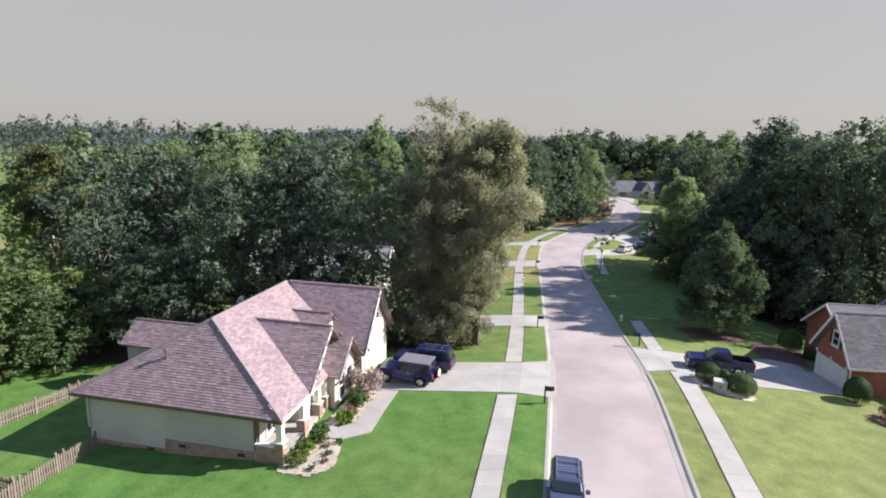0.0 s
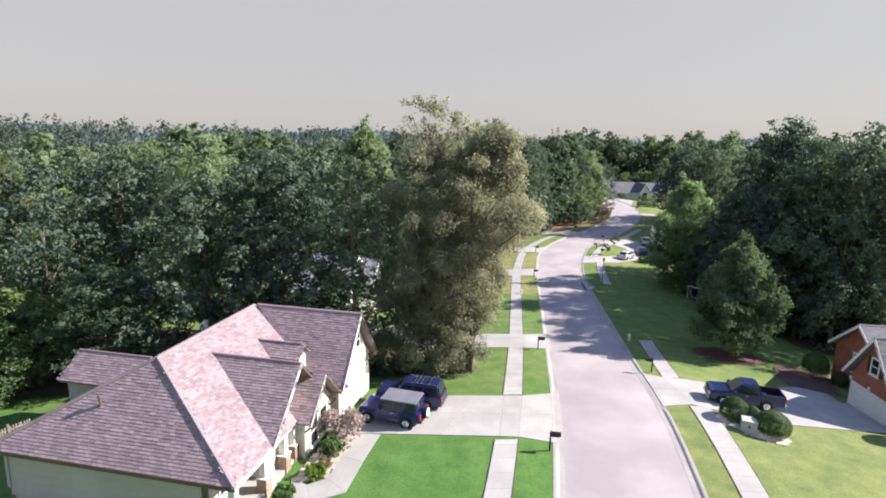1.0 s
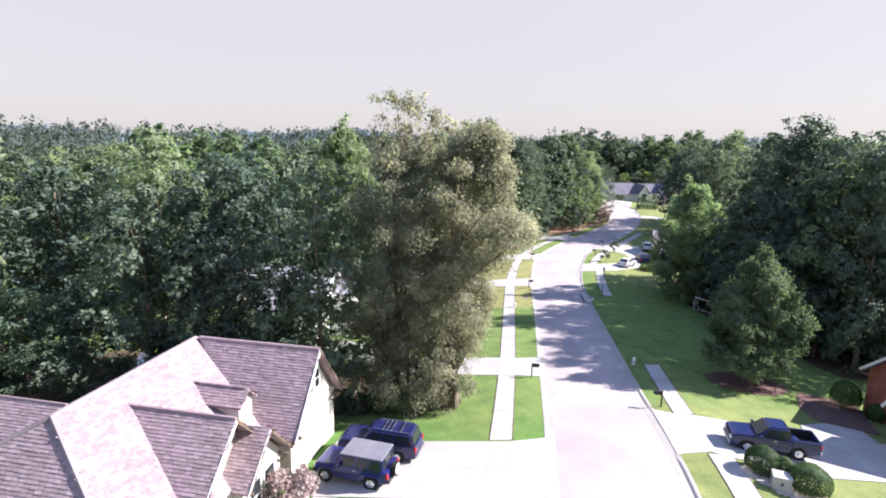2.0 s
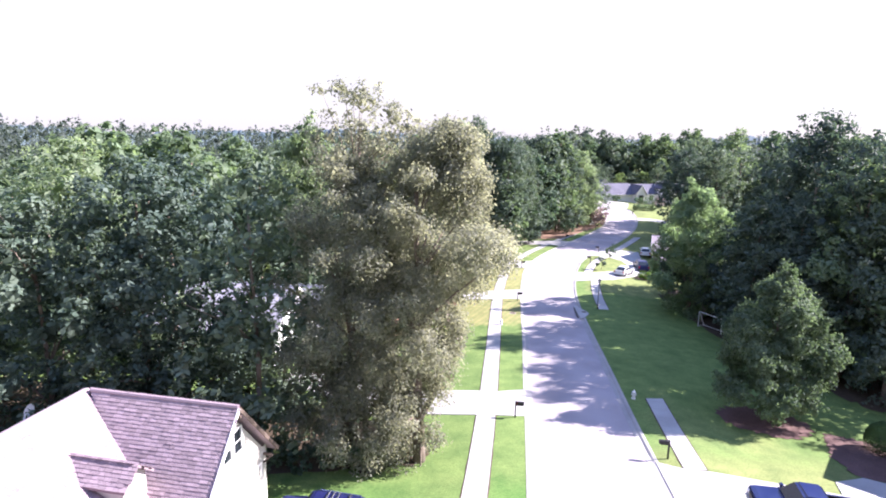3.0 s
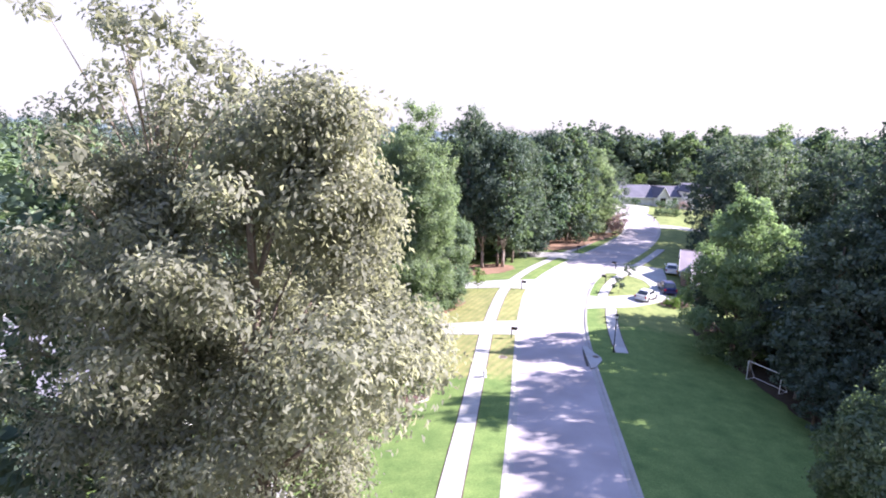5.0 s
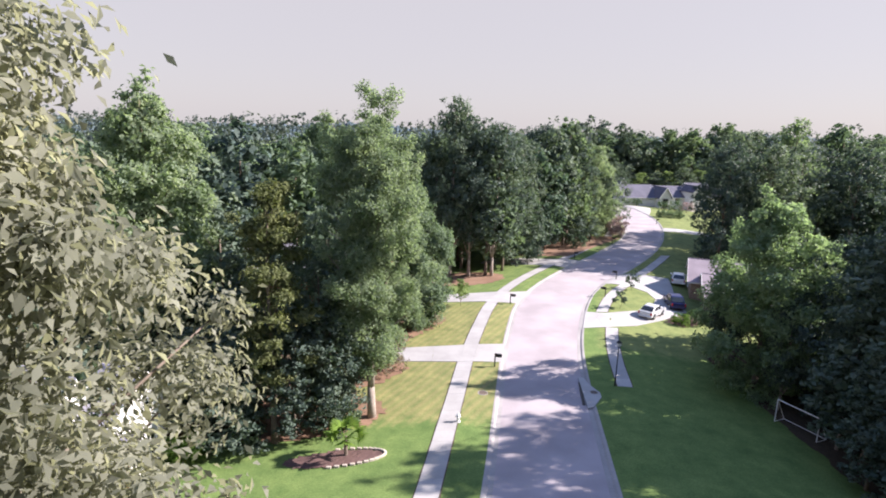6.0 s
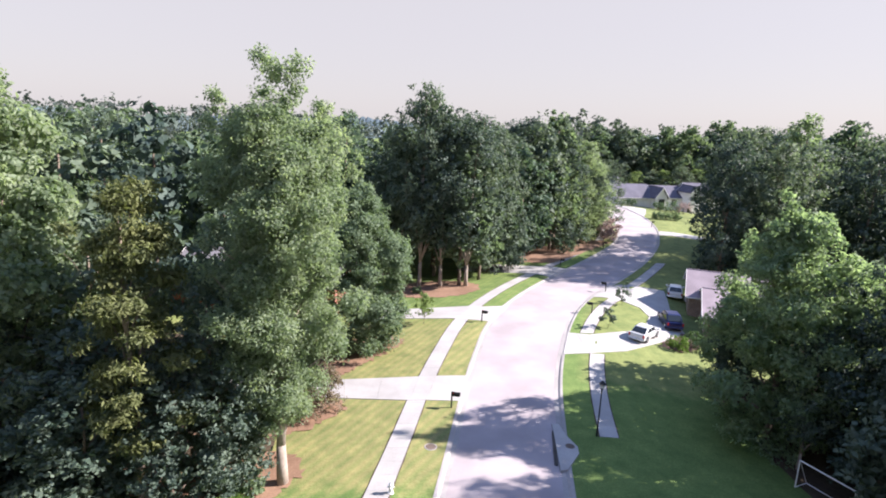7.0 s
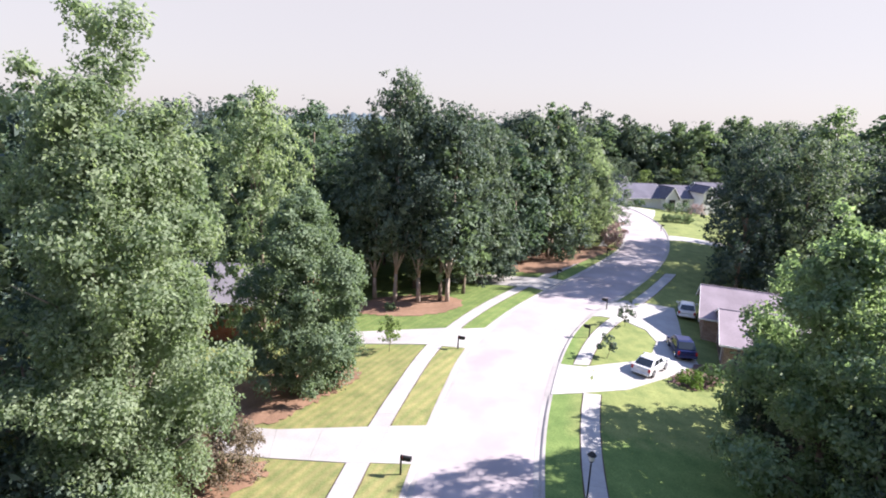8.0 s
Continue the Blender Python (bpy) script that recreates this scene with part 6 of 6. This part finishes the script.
    for s in (-1, 1):
        part("headlight", box(bmesh.new(), f - 0.12, f + 0.012, s * (w - 0.25) - 0.17, s * (w - 0.25) + 0.17, hood - 0.36, hood - 0.16, 0.03), M["clearlamp"], v)
        part("tail_light", box(bmesh.new(), b - 0.02, b + 0.09, s * (w - 0.13) - 0.08, s * (w - 0.13) + 0.1, belt - 0.34, belt - 0.03, 0.02), M["redlamp"], v)
        part("mirror", box(bmesh.new(), c0 - 0.32, c0 - 0.14, s * (w + 0.12) - 0.11, s * (w + 0.12) + 0.11, belt + 0.0, belt + 0.18, 0.03), body_mat, v)
        part("door_handle", box(bmesh.new(), c0 - 1.15, c0 - 0.98, s * (w - 0.02) - 0.02, s * (w - 0.02) + 0.02, belt - 0.14, belt - 0.1), M["chrome"], v)
        part("side_trim", box(bmesh.new(), ax_b + R + 0.15, ax_f - R - 0.15, s * (w - 0.03) - 0.015, s * (w - 0.03) + 0.015, clear + 0.26, clear + 0.31), M["black"], v)
    if kind == "suv":
        for k in (0.3, 0.4, 0.5, 0.72):
            xx = c1 + (c2 - c1) * k
            part("roof_bar", box(bmesh.new(), xx - 0.035, xx + 0.035, -wt + 0.12, wt - 0.12, H + 0.06, H + 0.1, 0.01), M["chrome"], v)
        for s in (-1, 1):
            part("roof_rail", box(bmesh.new(), c2 + 0.2, c1 - 0.25, s * (wt - 0.12) - 0.03, s * (wt - 0.12) + 0.03, H, H + 0.08, 0.01), M["chrome"], v)
    if kind == "jeep":
        sp = part("spare_wheel", rod(bmesh.new(), (b - 0.02, 0, 1.0), (b - 0.26, 0, 1.0), 0.4, n=18), M["tyre"], v, "spare wheel on the tailgate")
        part("spare_cover", rod(bmesh.new(), (b - 0.26, 0, 1.0), (b - 0.29, 0, 1.0), 0.3, 0.26, 14), M["clearlamp"], sp, "white hub cover")
        for ax in (ax_f, ax_b):
            for s in (-1, 1):
                part("fender", box(bmesh.new(), ax - 0.55, ax + 0.55, s * (w - 0.02) - 0.13, s * (w - 0.02) + 0.1, 0.86, 0.94, 0.03), body_mat, v)
    return v


vehicle("sport_utility", "dark navy large estate car with roof bars on the drive", -0.65, 42.2, 166, "suv", M["navy2"], 4.8, 1.86, 1.82)
vehicle("off_roader", "blue boxy off-road car with grey roof on the drive", -1.75, 39.5, 163, "jeep", M["navy"], 4.3, 1.85, 1.82)
vehicle("pickup_truck", "slate-blue crew-cab pickup truck parked on the drive", 23.6, 43.0, 164, "pickup", M["slate"], 5.0, 1.84, 1.8, "pickup")
vehicle("estate_car", "silver-blue estate car with roof bars at the kerb", 6.75, 24.2, 258, "suv", M["steel"], 4.3, 1.66, 1.52)
vehicle("hatchback", "silver hatchback parked on the curved drive", 36.3, 105.0, 46, "hatch", M["silver"], 4.0, 1.7, 1.4)
vehicle("hatchback", "dark blue hatchback parked on the curved drive", 40.9, 109.9, 82, "hatch", M["slate"], 4.3, 1.8, 1.55)
vehicle("hatchback", "white car beside the dark garage", 46.0, 121.0, 68, "hatch", M["whitecar"], 4.3, 1.8, 1.42)


# ---- street furniture ----
def mailbox(x, y, turn, label="black mailbox on a post at the kerb"):
    m = thing("mailbox", label, "mailbox", *on_ground(x, y), turn, "mailboxes along the street")
    part("post", box(bmesh.new(), -0.05, 0.05, -0.05, 0.05, -0.1, 1.2, 0.008), M["black"], m)
    part("arm", box(bmesh.new(), -0.04, 0.5, -0.04, 0.04, 0.92, 0.99), M["black"], m)
    bm = prism(bmesh.new(), [(-0.11, 1.0), (0.11, 1.0), (0.11, 1.14)] + [(0.11 * math.cos(a), 1.14 + 0.11 * math.sin(a)) for a in [0.5236 * i for i in range(1, 6)]] + [(-0.11, 1.14)], "x", 0.02, 0.58)
    b = part("box", bm, M["black"], m)
    part("door", prism(bmesh.new(), [(-0.115, 0.995), (0.115, 0.995), (0.115, 1.14), (0.06, 1.24), (-0.06, 1.24), (-0.115, 1.14)], "x", 0.58, 0.6), M["black"], b)
    part("flag", box(bmesh.new(), 0.1, 0.12, -0.13, -0.118, 1.08, 1.3), M["redlamp"], b)
    part("finial", rod(bmesh.new(), (0, 0, 1.2), (0, 0, 1.3), 0.05, 0.01, 8), M["black"], m)
    return m


for x, y, a in [(7.8, 35.4, -10), (10.75, 54.9, -10), (19.2, 49.0, 170), (16.4, 88.8, -12), (19.9, 106.8, -20), (36.6, 119.8, 150), (33.5, 132.3, -40), (44.0, 146.5, -40), (62, 172, 0), (32.5, 111.0, 150)]:
    mailbox(x, y, a)

lamp = thing("street_lamp", "slim black post lamp on the lawn", "street lamp", *on_ground(26.1, 85.7))
part("post", rod(rod(bmesh.new(), (0, 0, -0.1), (0, 0, 0.7), 0.085, 0.06, 10), (0, 0, 0.7), (0, 0, 3.45), 0.05, 0.04, 10), M["black"], lamp)
head = part("collar", rod(bmesh.new(), (0, 0, 3.42), (0, 0, 3.5), 0.1, 0.14, 12), M["black"], lamp)
part("cap", rod(bmesh.new(), (0, 0, 3.78), (0, 0, 3.98), 0.24, 0.05, 12), M["black"], lamp)
part("globe", rod(bmesh.new(), (0, 0, 3.5), (0, 0, 3.78), 0.13, 0.2, 12), M["clearlamp"], head, "frosted lamp globe")


def hydrant(x, y, mat, label):
    h = thing("hydrant", label, "hydrant", *on_ground(x, y))
    bm = rod(bmesh.new(), (0, 0, -0.1), (0, 0, 0.06), 0.17, n=12)
    rod(bm, (0, 0, 0.06), (0, 0, 0.5), 0.11, n=12)
    rod(bm, (0, 0, 0.5), (0, 0, 0.56), 0.15, n=12)
    rod(bm, (0, 0, 0.56), (0, 0, 0.68), 0.12, 0.04, 12)
    part("barrel", bm, mat, h)
    part("nozzle", rod(bmesh.new(), (-0.19, 0, 0.38), (0.19, 0, 0.38), 0.055, n=10), mat, h)
    part("nozzle", rod(bmesh.new(), (0, 0, 0.34), (0, -0.2, 0.34), 0.07, n=10), mat, h)
    part("cap_nut", rod(bmesh.new(), (0, 0, 0.68), (0, 0, 0.74), 0.03, n=5), mat, h)


hydrant(20.6, 58.4, M["white"], "white fire hydrant beside the kerb")
hydrant(12.9, 78.7, M["white"], "pale fire hydrant beside the footpath")

ub = thing("utility_box", "pale green utility box in the mulch", "utility box", *on_ground(21.5, 38.6), -25)
part("cabinet", box(bmesh.new(), -0.45, 0.45, -0.4, 0.4, -0.05, 0.72, 0.03), M["siding"], ub)
part("lid", box(bmesh.new(), -0.48, 0.48, -0.43, 0.43, 0.72, 0.8, 0.03), M["siding"], ub)
part("latch", box(bmesh.new(), -0.05, 0.05, -0.44, -0.4, 0.35, 0.5), M["black"], ub)

goal = thing("football_goal", "white metal football goal on the shaded lawn", "goal", *on_ground(38.1, 80.7), -66)
for x in (-1.6, 1.6):
    part("goalpost", rod(bmesh.new(), (x, 0, -0.05), (x, 0, 1.85), 0.045, n=8), M["white"], goal)
    part("stay", rod(bmesh.new(), (x, 0, 1.85), (x, 1.1, 0.0), 0.03, n=6), M["white"], goal)
    part("side_bar", rod(bmesh.new(), (x, 0, 0.02), (x, 1.1, 0.02), 0.03, n=6), M["white"], goal)
part("crossbar", rod(bmesh.new(), (-1.6, 0, 1.85), (1.6, 0, 1.85), 0.045, n=8), M["white"], goal)
part("ground_bar", rod(bmesh.new(), (-1.6, 1.1, 0.02), (1.6, 1.1, 0.02), 0.03, n=6), M["white"], goal)

drain = thing("storm_drain", "concrete storm drain inlet with iron cover", "drain", *on_ground(23.6, 84.0), kind="")
gz = ground_z(23.6, 84.0)
top = [(22.75, 81.4), (23.25, 81.6), (24.35, 83.4), (24.45, 84.2), (24.0, 85.6), (23.8, 87.0), (23.35, 87.0)]
part("apron", slab(bmesh.new(), [(x - 23.6, y - 84.0, ground_z(x, y) - gz + 0.06) for x, y in top], 0.12), M["concrete"], drain)
part("cover", rod(bmesh.new(), (0.35, 0.2, 0.05), (0.35, 0.2, 0.075), 0.3, n=18), M["brown"], drain, "round iron cover")
part("throat", box(bmesh.new(), -0.75, -0.55, -2.0, 2.0, -0.14, 0.03, 0, pose(0, 0, 0, 0, 0, -9)), M["black"], drain, "dark inlet slot")
for x, y in ((15.0, 83.6), (25.2, 109.7)):
    mh = new("manhole_cover", None)
    mh.matrix_world = Matrix.Translation((x, y, (ground_z(x, y) + 0.02) if x < 16 else profile(y) - 0.055))
    tagged(mh, "round iron manhole cover set in the ground", "manhole cover")
    part("plate", rod(bmesh.new(), (0, 0, -0.02), (0, 0, 0.015), 0.33, n=20), M["brown"], mh)
    part("frame", rod(bmesh.new(), (0, 0, -0.04), (0, 0, 0.006), 0.4, n=20), M["kerb"], mh)


# ---- picket fence of the back garden ----
def fence(points, label):
    f = thing("picket_fence", label, "fence", 0, 0)
    for (x0, y0), (x1, y1) in zip(points, points[1:]):
        a, b = on_ground(x0, y0), on_ground(x1, y1)
        d = b - a
        n = max(2, round(d.length / 0.155))
        yaw = math.degrees(math.atan2(d.y, d.x))
        for z in (0.35, 0.85):
            bar(a + Vector((0, 0, z)), b + Vector((0, 0, z)), 0.04, 0.09, M["fence"], f, "rail")
        for i in range(n):
            p = a.lerp(b, i / n)
            if i % 14 == 0:
                part("post", box(bmesh.new(), -0.06, 0.06, -0.06, 0.06, -0.1, 1.25, 0.01, Matrix.Translation(p) @ pose(0, 0, 0, 0, 0, yaw)), M["fence"], f)
            me = PICKETS[i % 3]
            o = new("picket", me)
            o.parent = f
            o.matrix_local = Matrix.Translation(p + Vector((0, 0, random.uniform(-0.02, 0.02)))) @ pose(0, 0, 0, 0, random.uniform(-1.5, 1.5), yaw)


PICKETS = []
for k in range(3):
    bm = prism(bmesh.new(), [(-0.045, 0.03), (0.045, 0.03), (0.045, 1.0 + 0.02 * k), (0.0, 1.1 + 0.02 * k), (-0.045, 1.0 + 0.02 * k)], "y", 0.02, 0.045)
    me = bpy.data.meshes.new("picket")
    bm.to_mesh(me)
    bm.free()
    PICKETS.append(shaded(me, M["fence"], False))
fence([(-20.4, 31.2), (-21.1, 28.7), (-21.6, 26.2), (-22.2, 24.0)], "weathered wooden picket fence beside the house")
fence([(-21.8, 26.4), (-25.5, 27.9)], "weathered wooden picket fence beside the house")
fence([(-30.5, 29.5), (-28.1, 33.5), (-25.6, 37.8), (-24.9, 39.2)], "weathered wooden picket fence across the back garden")
